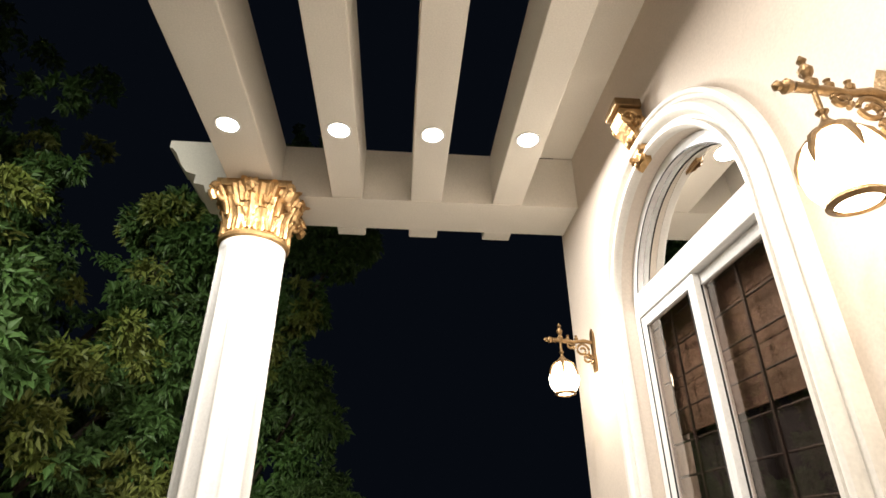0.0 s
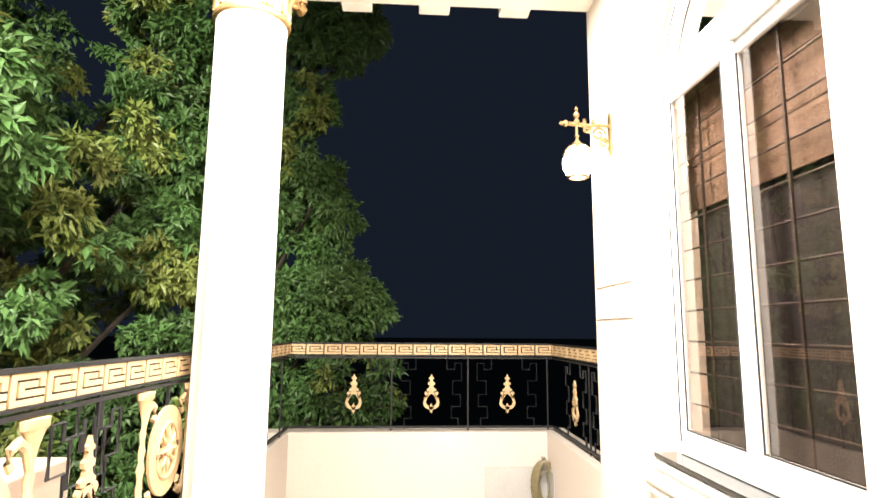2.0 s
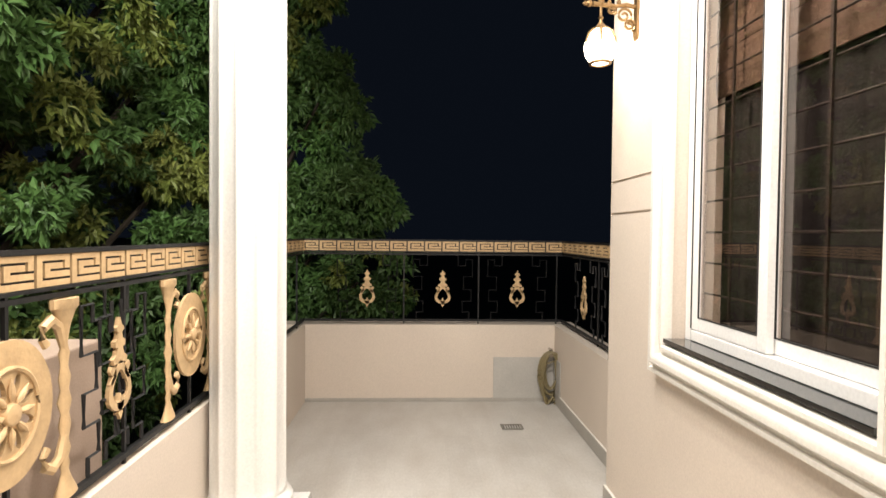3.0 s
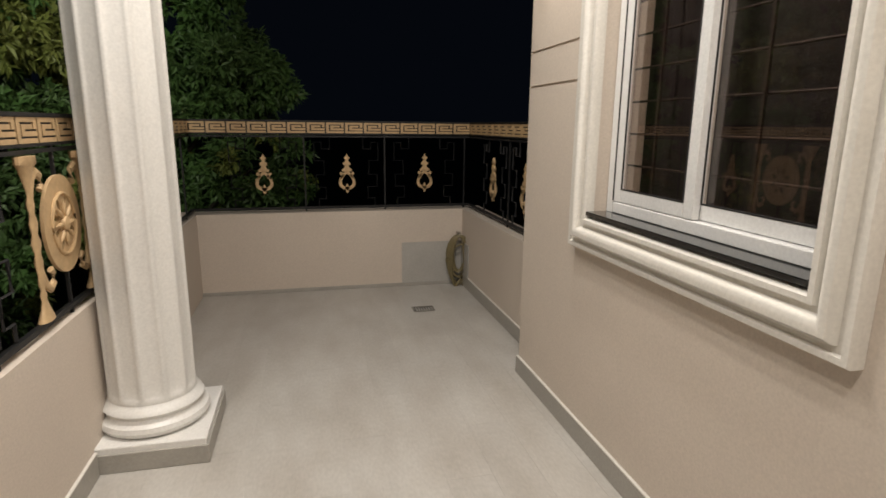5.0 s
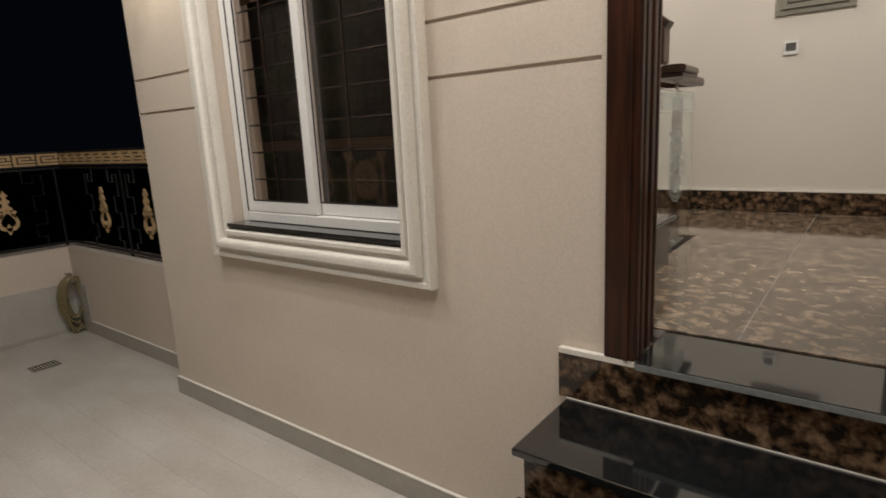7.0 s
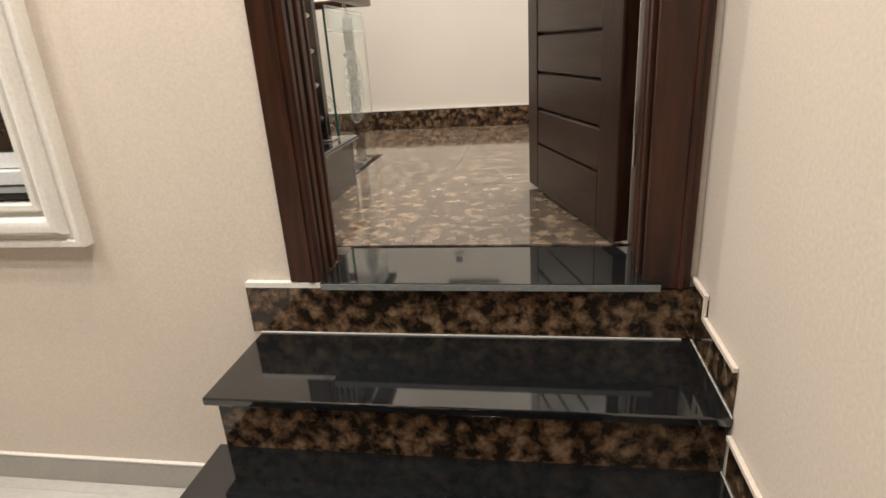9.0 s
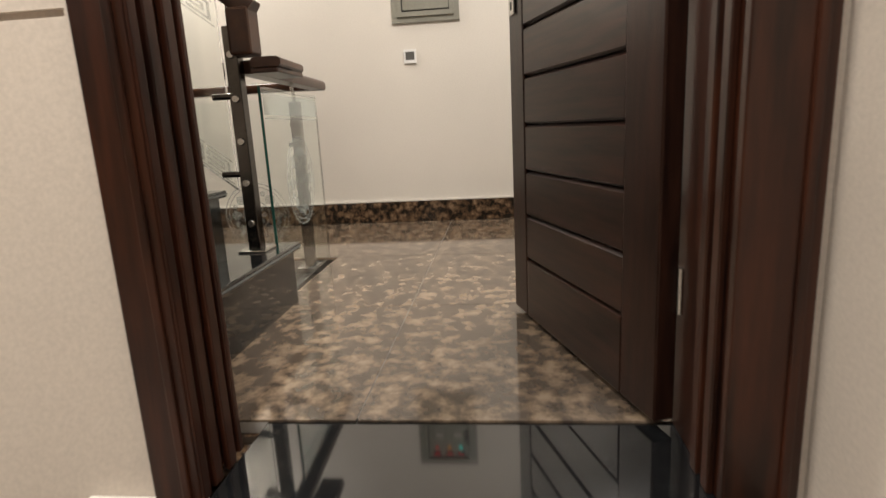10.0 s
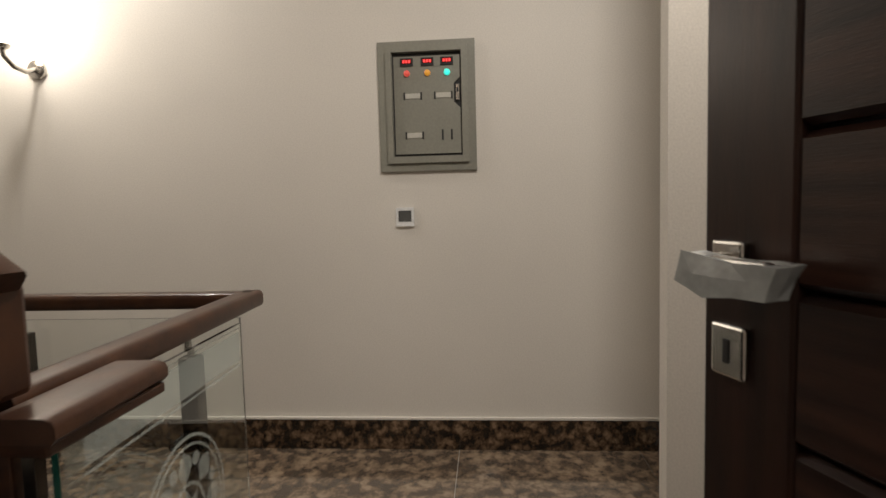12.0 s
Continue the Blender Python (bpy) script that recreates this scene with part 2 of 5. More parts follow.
def plate(outline, depth, holes=(), axis="y"):
    """A flat plate of the outline (pairs), with thickness depth; hole outlines are cut through."""
    bm = bmesh.new()
    edges = []
    for loop in (outline, *holes):
        vs = [bm.verts.new((a, 0, b)) for a, b in loop]
        edges += [bm.edges.new((vs[i], vs[(i + 1) % len(vs)])) for i in range(len(vs))]
    bmesh.ops.triangle_fill(bm, edges=edges, use_beauty=True)
    ret = bmesh.ops.extrude_face_region(bm, geom=bm.faces[:])
    bmesh.ops.translate(bm, vec=(0, depth, 0), verts=[v for v in ret["geom"] if isinstance(v, bmesh.types.BMVert)])
    bmesh.ops.recalc_face_normals(bm, faces=bm.faces[:])
    if axis == "x":
        moved(bm, pose(0, 0, 0, 0, 0, 90))
    return bm


def sweep(profile, path, frames, closed=False):
    """Sweep a closed 2D profile (u outwards, v proud) along path points; frames gives (u, v) axes for each point."""
    bm = bmesh.new()
    rings = []
    for p, (u, v) in zip(path, frames):
        rings.append([bm.verts.new(Vector(p) + a * Vector(u) + b * Vector(v)) for a, b in profile])
    m = len(profile)
    pairs = list(zip(rings, rings[1:])) + ([(rings[-1], rings[0])] if closed else [])
    for lo, hi in pairs:
        for k in range(m):
            bm.faces.new((lo[k], lo[(k + 1) % m], hi[(k + 1) % m], hi[k]))
    if not closed:
        bm.faces.new(rings[0][::-1])
        bm.faces.new(rings[-1])
    bmesh.ops.recalc_face_normals(bm, faces=bm.faces[:])
    return bm


def ellipse(cx, cy, rx, ry, n=24, a0=0.0, a1=360.0):
    span = range(n) if a1 - a0 >= 360 else range(n + 1)
    return [(cx + rx * math.cos(radians(a0 + (a1 - a0) * i / n)), cy + ry * math.sin(radians(a0 + (a1 - a0) * i / n))) for i in span]


# ---------- the house and terrace shell ----------
WX, WI, YC = 1.922, 2.19, 3.723           # house wall outside and inside face, its corner
YF, XR, XL = 5.67, 2.10, -0.14            # parapets: far, side, garden
FIN, XH = 0.806, 4.80                     # hall floor, hall's far wall
DY0, DY1, DTOP = 0.09, 1.094, 2.88         # doorway
WY0, WY1, WZ0, WZS = 1.848, 2.948, 1.06, 2.575   # window opening and spring line
WCY, WR = (WY0 + WY1) / 2, (WY1 - WY0) / 2

# front wall with doorway and arched window opening
outer = [(-0.30, -0.1), (YC, -0.1), (YC, 5.2), (-0.30, 5.2)]
door_hole = [(DY0, 0.60), (DY1, 0.60), (DY1, DTOP), (DY0, DTOP)]
arch = [(WY0, WZ0), (WY1, WZ0)] + ellipse(WCY, WZS, WR, WR, 28, 0, 180)
grooves = []
for gz in (1.625, 1.798):
    for ga, gb in ((1.12, WY0 - 0.10), (WY1 + 0.10, YC - 0.004)):
        grooves.append([(ga, gz - 0.006), (gb, gz - 0.006), (gb, gz + 0.006), (ga, gz + 0.006)])
bm = plate(outer, WI - WX, (door_hole, arch, *grooves))
moved(bm, Matrix(((0, 1, 0, WX), (1, 0, 0, 0), (0, 0, 1, 0), (0, 0, 0, 1))))
bmesh.ops.recalc_face_normals(bm, faces=bm.faces[:])
setting("wall_front", bm, PAINT, "beige painted outer wall with two shallow grooves", "wall")
setting("wall_groove_bed", boxes((WX + 0.011, WX + 0.03, 1.115, WY0 - 0.09, 1.60, 1.82), (WX + 0.011, WX + 0.03, WY1 + 0.09, YC - 0.003, 1.60, 1.82)), PAINT, "bed of the shallow wall grooves", "wall")
setting("wall_return", boxes((-0.36, WX - 0.001, -0.30, 0.0, -0.1, 5.2)), PAINT, "beige painted return wall beside the entrance steps", "wall")
setting("wall_house_side", boxes((WI + 0.001, 5.0, 3.62, YC, -3.2, 5.2)), PAINT, "beige painted flank of the house", "wall")

# floor slab and tiles
floor = setting("floor", boxes((-0.36, XR + 0.2, -0.1, YF + 0.2, -0.2, -0.0012)), GROUT, "light grey tiled terrace floor", "floor")
TILE_W, TILE_L = 0.20, 1.20
tile_meshes = {}
ix = 0
x = XL
while x < XR:
    y, x1 = -0.4 * (ix * 2 % 3), min(x + TILE_W, XR)
    while y < YF:
        ya, yb = max(y, 0.0), min(y + TILE_L, YF)
        if yb - ya > 0.02:
            key = (round(x1 - x, 3), round(yb - ya, 3))
            if key not in tile_meshes:
                t = part("tile", box(0.0004, key[0] - 0.0004, 0.0004, key[1] - 0.0004, -0.01, 0.0), FLOOR_TILE, floor)
                tile_meshes[key] = t.data
            else:
                t = new("tile", tile_meshes[key])
                t.parent = floor
            t.location = (x, ya, 0)
        y += TILE_L
    x, ix = x1, ix + 1

# parapets
PT = 0.69
setting("parapet_far", boxes((XL - 0.22, XR + 0.2, YF, YF + 0.2, -0.1, PT)), PAINT, "low beige painted parapet at the terrace end", "parapet")
setting("parapet_side", boxes((XR, XR + 0.2, YC + 0.001, YF - 0.001, -0.1, PT)), PAINT, "low beige painted parapet beside the house corner", "parapet")
setting("parapet_garden", boxes((XL - 0.07, XL, 0.001, YF - 0.001, -0.3, PT)), PAINT, "low beige painted parapet along the garden", "parapet")

# skirting of grey tile with a painted upper lip
SK = 0.10
for name, spans in (("baseboard_front", ((WX - 0.014, WX - 0.001, 1.25, YC, 0.0, SK),)), ("baseboard_corner", ((WX - 0.014, XR, YC + 0.001, YC + 0.014, 0, SK),)),
                    ("baseboard_far", ((XL, XR, YF - 0.012, YF - 0.001, 0, 0.03),)), ("baseboard_side", ((XR - 0.012, XR - 0.001, YC + 0.02, YF - 0.02, 0, SK),)),
                    ("baseboard_garden", ((XL + 0.001, XL + 0.013, 1.2, 3.14, 0, SK),))):
    setting(name, boxes(*spans, bevel=0.003), GREY_SKIRT, "grey tile skirting along the terrace floor", "skirting")
setting("baseboard_lip", boxes((WX - 0.016, WX - 0.001, 1.25, YC, SK + 0.001, SK + 0.009), (XR - 0.014, XR - 0.001, YC + 0.02, YF - 0.26, SK + 0.001, SK + 0.009), (XL + 0.001, XL + 0.015, 1.2, 3.14, SK + 0.001, SK + 0.009), bevel=0.002), TRIM, "thin pale lip on top of the skirting", "trim")
# grey tile splash patch in the corner behind the hose
setting("splash_tile", boxes((1.545, XR - 0.002, YF - 0.010, YF - 0.002, 0.03, 0.40), (XR - 0.010, XR - 0.003, 5.42, YF - 0.012, 0.1, 0.40)), mat("pale_grey_wall_tile", (0.50, 0.485, 0.455), 0.35, noise_scale=4, vary=0.12), "pale grey tile patch in the corner behind the hose", "tile")

# ---------- pergola ----------
BY0, BY1, BZ0, BZ1 = 3.36, 3.70, 3.47, 3.83
pergola = thing("pergola", "cream plastered pergola with heavy beams and recessed downlights", "pergola", kind="structure")
tip = [(WX, BZ0), (WX, BZ1), (-0.55, BZ1), (-0.55, BZ1 - 0.05), (-0.53, BZ1 - 0.055), (-0.50, BZ1 - 0.09), (-0.46, BZ1 - 0.17), (-0.42, BZ1 - 0.22), (-0.36, BZ1 - 0.24), (-0.36, BZ0 + 0.06), (-0.30, BZ0 + 0.05), (-0.28, BZ0)]
part("cross_beam", moved(plate(tip, BY1 - BY0), pose(0, BY0, 0)), CREAM, pergola)
RAFTERS = ((-0.12, 0.14), (0.445, 0.625), (0.907, 1.092), (1.395, 1.577))
for a, b in RAFTERS:
    bm = box(a, b, 0.002, BY0 - 0.001, BZ0 + 0.001, BZ1 - 0.01, 0.006)
    part("rafter", bm, CREAM, pergola)
    part("rafter_tail", box(a, b, BY1 + 0.001, BY1 + 0.10, BZ0 - 0.002, BZ1 - 0.04, 0.008), CREAM, pergola)
part("wall_eave", box(1.70, WX - 0.001, 0.003, BY0 - 0.002, BZ1 + 0.005, BZ1 + 0.13), CREAM, pergola)

# ---------- hall shell ----------
hall_floor = setting("hall_floor", boxes((WI - 0.02, XH, -0.09, 1.30, FIN - 0.12, FIN - 0.006), (3.95, XH, 1.30, 3.6, FIN - 0.12, FIN - 0.006)), GROUT, "brown marble tiled hall floor", "floor")
for i in range(4):
    for j in range(-1, 6):
        xa, xb, ya, yb = WI - 0.02 + 0.8 * i, min(WI - 0.02 + 0.8 * (i + 1), XH), max(-0.09, 0.80 * j), min(0.80 * (j + 1), 3.6)
        if ya >= 1.29:
            xa = max(xa, 3.95)
        if xb - xa < 0.03 or yb - ya < 0.03:
            continue
        if ya < 1.30 < yb:
            if xb <= 3.95:
                yb = 1.30
        part("marble_tile", box(xa + 0.0015, xb - 0.0015, ya + 0.0015, yb - 0.0015, FIN - 0.012, FIN), FLOOR_MARBLE, hall_floor)
setting("wall_hall_far", boxes((XH, XH + 0.2, -0.3, 3.6, -2.0, 5.2)), HALL, "off-white painted hall wall", "wall")
setting("wall_hall_right", boxes((WI, XH, -0.30, -0.09, 0.5, 5.2)), HALL, "off-white painted hall side wall", "wall")
setting("wall_hall_pier", boxes((3.70, 3.76, -0.089, 0.222, FIN + 0.001, 3.699)), HALL, "off-white painted wall projection beside the door", "wall")
setting("wall_hall_end", boxes((WI, XH, 3.60, 3.618, -2.0, 5.2)), HALL, "off-white painted wall at the end of the hall", "wall")
setting("ceiling", boxes((WI + 0.002, XH, -0.088, 3.598, 3.70, 3.85)), HALL, "off-white flat hall ceiling", "ceiling")
setting("hall_skirting", boxes((XH - 0.014, XH - 0.001, -0.088, 3.598, FIN + 0.001, 0.945), bevel=0.002), RISER_MARBLE, "dark brown marble skirting of the hall", "skirting")
setting("skirting_lip", boxes((XH - 0.016, XH - 0.001, -0.088, 3.598, 0.946, 0.956)), HALL, "thin white lip above the marble skirting", "trim")

# ---------- entrance steps ----------
STEPS = ((0.159, 0.62), (0.318, 0.935), (0.475, 1.25), (0.633, 1.565))
steps = thing("entrance_steps", "entrance steps of polished black granite with brown marble risers", "steps", kind="structure")
for z, xf in STEPS:
    back = WX - 0.001
    part("tread", box(xf, min(xf + 0.345, back), 0.004, 1.215, z - 0.022, z, 0.004), BLACK_GRANITE, steps, "polished black granite tread")
    part("riser", box(xf + 0.022, xf + 0.04, 0.004, 1.19, z - 0.158, z - 0.023), RISER_MARBLE, steps, "dark brown marble riser")
    part("step_core", box(xf + 0.041, back, 0.005, 1.185, z - 0.158, z - 0.024), RISER_MARBLE, steps)
for z, xf in STEPS:
    part("side_skirt", box(xf + 0.01, min(xf + 0.315, 1.80), 0.0015, 0.0035, z + 0.001, z + 0.105), RISER_MARBLE, steps, "brown marble skirting on the wall")
    part("side_lip", box(xf + 0.01, min(xf + 0.315, 1.80), 0.0015, 0.012, z + 0.106, z + 0.116), PAINT, steps)
    part("joint_line", box(xf + 0.0, min(xf + 0.345, WX - 0.002), 0.0038, 0.0062, z + 0.0003, z + 0.002), GROUT, steps)
part("side_skirt", box(1.801, WX - 0.025, 0.0015, 0.0038, 0.634, 0.795), RISER_MARBLE, steps, "brown marble skirting on the wall")
part("side_lip", boxes((1.801, WX - 0.003, 0.0015, 0.012, 0.796, 0.806), (1.801, 1.809, 0.0015, 0.012, 0.740, 0.7955)), PAINT, steps)
part("joint_line", box(WX - 0.03, WX - 0.0245, 0.03, 1.215, 0.6335, 0.637), GROUT, steps, "pale joint line")
part("riser", box(WX - 0.024, WX - 0.003, 0.004, 1.24, 0.635, 0.7775), RISER_MARBLE, steps, "dark brown marble riser")
threshold = part("threshold_slab", box(WX - 0.045, WI + 0.002, 0.092, 1.004, 0.779, 0.801, 0.004), BLACK_GRANITE, steps, "polished black granite threshold")
part("threshold_edge", box(WX - 0.0475, WX - 0.0455, 0.096, 1.0, 0.782, 0.799), GRANITE_EDGE, steps, "pale sawn front edge of the threshold")
part("threshold_bed", box(WX + 0.001, WI, DY0 + 0.002, DY1 - 0.002, 0.602, 0.775), RISER_MARBLE, steps)
part("skirt_block", box(WX - 0.024, WX - 0.002, 1.006, 1.24, 0.777, 0.793), TRIM, steps)

# ---------- column ----------
column = thing("column", "white fluted column with a gilded leafy capital on a square plinth", "column", (0.035, 3.405, 0))
part("plinth", box(-0.255, 0.255, -0.255, 0.255, 0.0, 0.115, 0.006), WHITE, column)
part("plinth_skirt", box(-0.262, 0.262, -0.262, 0.262, 0.001, 0.085, 0.003), GREY_SKIRT, column, "grey tile skirt round the plinth")
part("base_ring", lathe([(0.20, 0.116), (0.222, 0.125), (0.232, 0.145), (0.226, 0.165), (0.205, 0.178), (0.196, 0.19), (0.203, 0.20), (0.212, 0.212), (0.205, 0.226), (0.188, 0.236), (0.18, 0.25)], 40), WHITE, column, smooth=True)


def fluting(a, z):
    """Twelve shallow round flutes between narrow fillets, rounded off at both ends."""
    u = abs((12 * a / (2 * math.pi)) % 1 - 0.5) / 0.41
    k = min(1.0, max(0.0, (z - 0.27) / 0.05)) * min(1.0, max(0.0, (3.08 - z) / 0.05))
    return 1 - 0.062 * math.sqrt(k) * math.sqrt(max(0.0, 1 - u * u))


zs = [0.25, 0.27, 0.276, 0.285, 0.30, 0.32, 0.8, 1.6, 2.4, 3.0, 3.03, 3.05, 3.065, 3.074, 3.08, 3.10, 3.14]
part("shaft", lathe([(0.182 - 0.004 * z / 3, z) for z in zs], 240, fluting), WHITE, column, "white fluted shaft", True)
part("neck_ring", lathe([(0.176, 3.12), (0.192, 3.13), (0.196, 3.145), (0.188, 3.16), (0.178, 3.165)], 36), GOLD, column, smooth=True)
part("bell", lathe([(0.176, 3.15), (0.176, 3.25), (0.19, 3.33), (0.225, 3.40), (0.24, 3.43)], 180, lambda a, z: 1 + 0.035 * math.sin(36 * a)), GOLD, column, smooth=True)


def acanthus(h, w, curl):
    """A ribbed leaf that stands up and curls over outwards (local +x)."""
    bm = bmesh.new()
    rows, cols = 9, 9
    grid = []
    for i in range(rows):
        t = i / (rows - 1)
        wid = w * (0.75 + 0.5 * math.sin(math.pi * t)) * (1 - 0.45 * t ** 3) * (1 + 0.14 * math.sin(t * 22))
        z = h * (t if t < 0.8 else 0.8 + 0.16 * math.sin((t - 0.8) / 0.2 * 2.2))
        out = 0.012 + curl * max(0, t - 0.45) ** 1.6 * 2.6
        row = []
        for j in range(cols):
            s = j / (cols - 1) * 2 - 1
            row.append(bm.verts.new((out - 0.018 * s * s + 0.008 * math.cos(s * 9) * (1 - t * 0.5), s * wid / 2, z)))
        grid.append(row)
    for i in range(rows - 1):
        for j in range(cols - 1):
            bm.faces.new((grid[i][j], grid[i][j + 1], grid[i + 1][j + 1], grid[i + 1][j]))
    ret = bmesh.ops.extrude_face_region(bm, geom=bm.faces[:])
    bmesh.ops.translate(bm, vec=(-0.008, 0, -0.003), verts=[v for v in ret["geom"] if isinstance(v, bmesh.types.BMVert)])
    bmesh.ops.recalc_face_normals(bm, faces=bm.faces[:])
    return bm


low = part("acanthus_leaf", moved(acanthus(0.14, 0.088, 0.035), pose(0.174, 0, 3.165)), GOLD, column, smooth=True)
high = part("acanthus_leaf", moved(acanthus(0.215, 0.085, 0.055), pose(0.176, 0, 3.175)), GOLD, column, smooth=True)
top_leaf = part("acanthus_leaf", moved(acanthus(0.12, 0.085, 0.07), pose(0.200, 0, 3.330)), GOLD, column, smooth=True)
for k in range(10):
    for src, off in ((low, 0), (high, 18), (top_leaf, 9)):
        if k:
            o = new("acanthus_leaf", src.data)
            o.parent = column
            src_ob = o
        else:
            src_ob = src
        src_ob.matrix_basis = pose(0, 0, 0, 0, 0, 36 * k + off)


def volute(r, turns=1.6, n=26):
    pts = []
    for i in range(n + 1):
        a = radians(360 * turns * i / n - 60)
        k = r * (1 - 0.8 * i / n)
        pts.append((k * math.cos(a), 0, k * math.sin(a)))
    return pts


for k in range(4):
    part("volute", moved(tube(volute(0.066), [0.023 * (1 - 0.5 * i / 26) for i in range(27)], 8), pose(0, 0, 0, 0, 0, 45 + 90 * k) @ pose(0.245, 0, 3.39)), GOLD, column, smooth=True)
    part("volute_stem", moved(tube([(0.19, 0, 3.27), (0.205, 0, 3.33), (0.235, 0, 3.385), (0.275, 0, 3.435)], [0.016, 0.018, 0.02, 0.016], 8), pose(0, 0, 0, 0, 0, 45 + 90 * k)), GOLD, column, smooth=True)
    part("flower", moved(lathe([(0.004, 0), (0.03, 0.006), (0.034, 0.016), (0.012, 0.03), (0.002, 0.032)], 20, lambda a, z: 1 + 0.25 * math.cos(5 * a)), pose(0, 0, 0, 0, 0, 90 * k) @ pose(0.225, 0, 3.425, 0, 90, 0)), GOLD, column, smooth=True)
abacus = []
for k in range(4):
    for s in range(9):
        t = s / 8 * 2 - 1
        r, a = 0.205 - 0.03 * (1 - t * t), radians(90 * k)
        px, py = r, t * 0.205
        abacus.append((px * math.cos(a) - py * math.sin(a), px * math.sin(a) + py * math.cos(a)))
bm = plate(abacus, 0.045)
part("abacus", moved(bm, pose(0, 0, 3.424, 90, 0, 0)), GOLD, column)

# ---------- downlights ----------
first = None
# the row at y 0.75 repeats the seen one as an unseen addition
for sy in SPOT_Y:
    for sx in SPOT_X:
        if first is None:
            first = thing("downlight", "lit round recessed downlight in a pergola rafter", "downlight", (sx, sy, BZ0), "pergola downlights")
            part("trim_ring", lathe([(0.050, -0.001), (0.062, -0.004), (0.064, -0.001), (0.064, 0.004), (0.05, 0.004)], 32, closed=False), WHITE, first, smooth=True)
            part("lens", lathe([(0.001, -0.004), (0.05, -0.003), (0.052, 0.0)], 28, closed=False), SPOT_GLOW, first, "bright lit lens")
        else:
            copy_thing(first, pose(sx, sy, BZ0))

# ---------- arched window ----------
window = thing("window_1", "white arched sliding window with a semicircular fanlight", "window", kind="structure")
FX0, FX1 = WX + 0.055, WX + 0.115


def arch_path(y0, y1, z0, zs, x, n=24):
    cy, r = (y0 + y1) / 2, (y1 - y0) / 2
    pts = [((x, y0, z0), (0, -1, 0)), ((x, y0, zs), (0, -1, 0))]
    for i in range(1, n):
        a = math.pi - math.pi * i / n
        pts.append(((x, cy + r * math.cos(a), zs + r * math.sin(a)), (0, math.cos(a), math.sin(a))))
    pts += [((x, y1, zs), (0, 1, 0)), ((x, y1, z0), (0, 1, 0))]
    return pts


def arch_sweep(profile, y0, y1, z0, zs, x, n=24):
    pts = arch_path(y0, y1, z0, zs, x, n)
    return sweep(profile, [p for p, _ in pts], [(u, (-1, 0, 0)) for _, u in pts])


MOULD = [(0.0, 0.0), (0.0, 0.030), (0.010, 0.042), (0.026, 0.042), (0.030, 0.027), (0.046, 0.027), (0.050, 0.046), (0.060, 0.060), (0.072, 0.064), (0.086, 0.062), (0.096, 0.050), (0.099, 0.034), (0.116, 0.034), (0.120, 0.045), (0.136, 0.045), (0.140, 0.038), (0.140, 0.0)]
loop = arch_path(WY0 + 0.002, WY1 - 0.002, 1.052, WZS, WX - 0.001, 40)
loop[0] = (loop[0][0], (0, -1, -1))
loop[-1] = (loop[-1][0], (0, 1, -1))
part("surround", sweep(MOULD, [p for p, _ in loop], [(u, (-1, 0, 0)) for _, u in loop], True), TRIM, window, "moulded white plaster surround", True)
part("window_sill", box(WX - 0.040, FX0 + 0.03, WY0 + 0.003, WY1 - 0.003, 1.061, 1.079, 0.003), BLACK_GRANITE, window, "dark granite window sill")
# fixed frame
FR = [(0.0, 0.0), (0.0, 0.06), (-0.045, 0.06), (-0.045, 0.0)]
part("window_frame", arch_sweep(FR, WY0 + 0.004, WY1 - 0.004, 1.080, WZS, FX1, 32), FRAME, window, "white window frame", True)
part("window_frame", boxes((FX0, FX1, WY0 + 0.05, WY1 - 0.05, 1.080, 1.125), (FX0 - 0.004, FX1, WY0 + 0.05, WY1 - 0.05, 2.585, 2.70), bevel=0.004), FRAME, window, "white bottom rail and transom")


def sash(y0, y1, x, name):
    s = part(name, boxes((x, x + 0.028, y0, y0 + 0.05, 1.127, 2.581), (x, x + 0.028, y1 - 0.05, y1, 1.127, 2.581), (x, x + 0.028, y0 + 0.05, y1 - 0.05, 1.127, 1.178), (x, x + 0.028, y0 + 0.05, y1 - 0.05, 2.535, 2.581), bevel=0.003), FRAME, window, "white sliding sash")
    part("gasket", boxes((x - 0.001, x + 0.004, y0 + 0.050, y0 + 0.056, 1.178, 2.535), (x - 0.001, x + 0.004, y1 - 0.056, y1 - 0.050, 1.178, 2.535), (x - 0.001, x + 0.004, y0 + 0.056, y1 - 0.056, 1.178, 1.183)), RUBBER, s)
    g = part("pane", box(x + 0.010, x + 0.016, y0 + 0.045, y1 - 0.045, 1.172, 2.54), WINDOW_GLASS, s)
    g.visible_shadow = False


sash(2.402, WY1 - 0.051, FX0 + 0.002, "sash")
sash(WY0 + 0.051, 2.457, FX0 + 0.032, "sash")
fan = ellipse(WCY, WZS, WR - 0.05, WR - 0.05, 28, 14, 166)
g = part("pane", moved(plate(fan, 0.006), Matrix(((0, 1, 0, FX0 + 0.03), (1, 0, 0, 0), (0, 0, 1, 0), (0, 0, 0, 1)))), WINDOW_GLASS, window)
g.visible_shadow = False
part("gasket", boxes((FX0 - 0.001, FX0 + 0.004, WY1 - 0.0525, WY1 - 0.0465, 1.13, 2.581), (FX0 - 0.001, FX0 + 0.004, WY0 + 0.0465, WY0 + 0.0525, 1.13, 2.581)), RUBBER, window)
GK = [(-0.045, 0.058), (-0.045, 0.061), (-0.051, 0.061), (-0.051, 0.058)]
part("gasket", arch_sweep(GK, WY0 + 0.004, WY1 - 0.004, 2.70, WZS, FX1, 32), RUBBER, window)
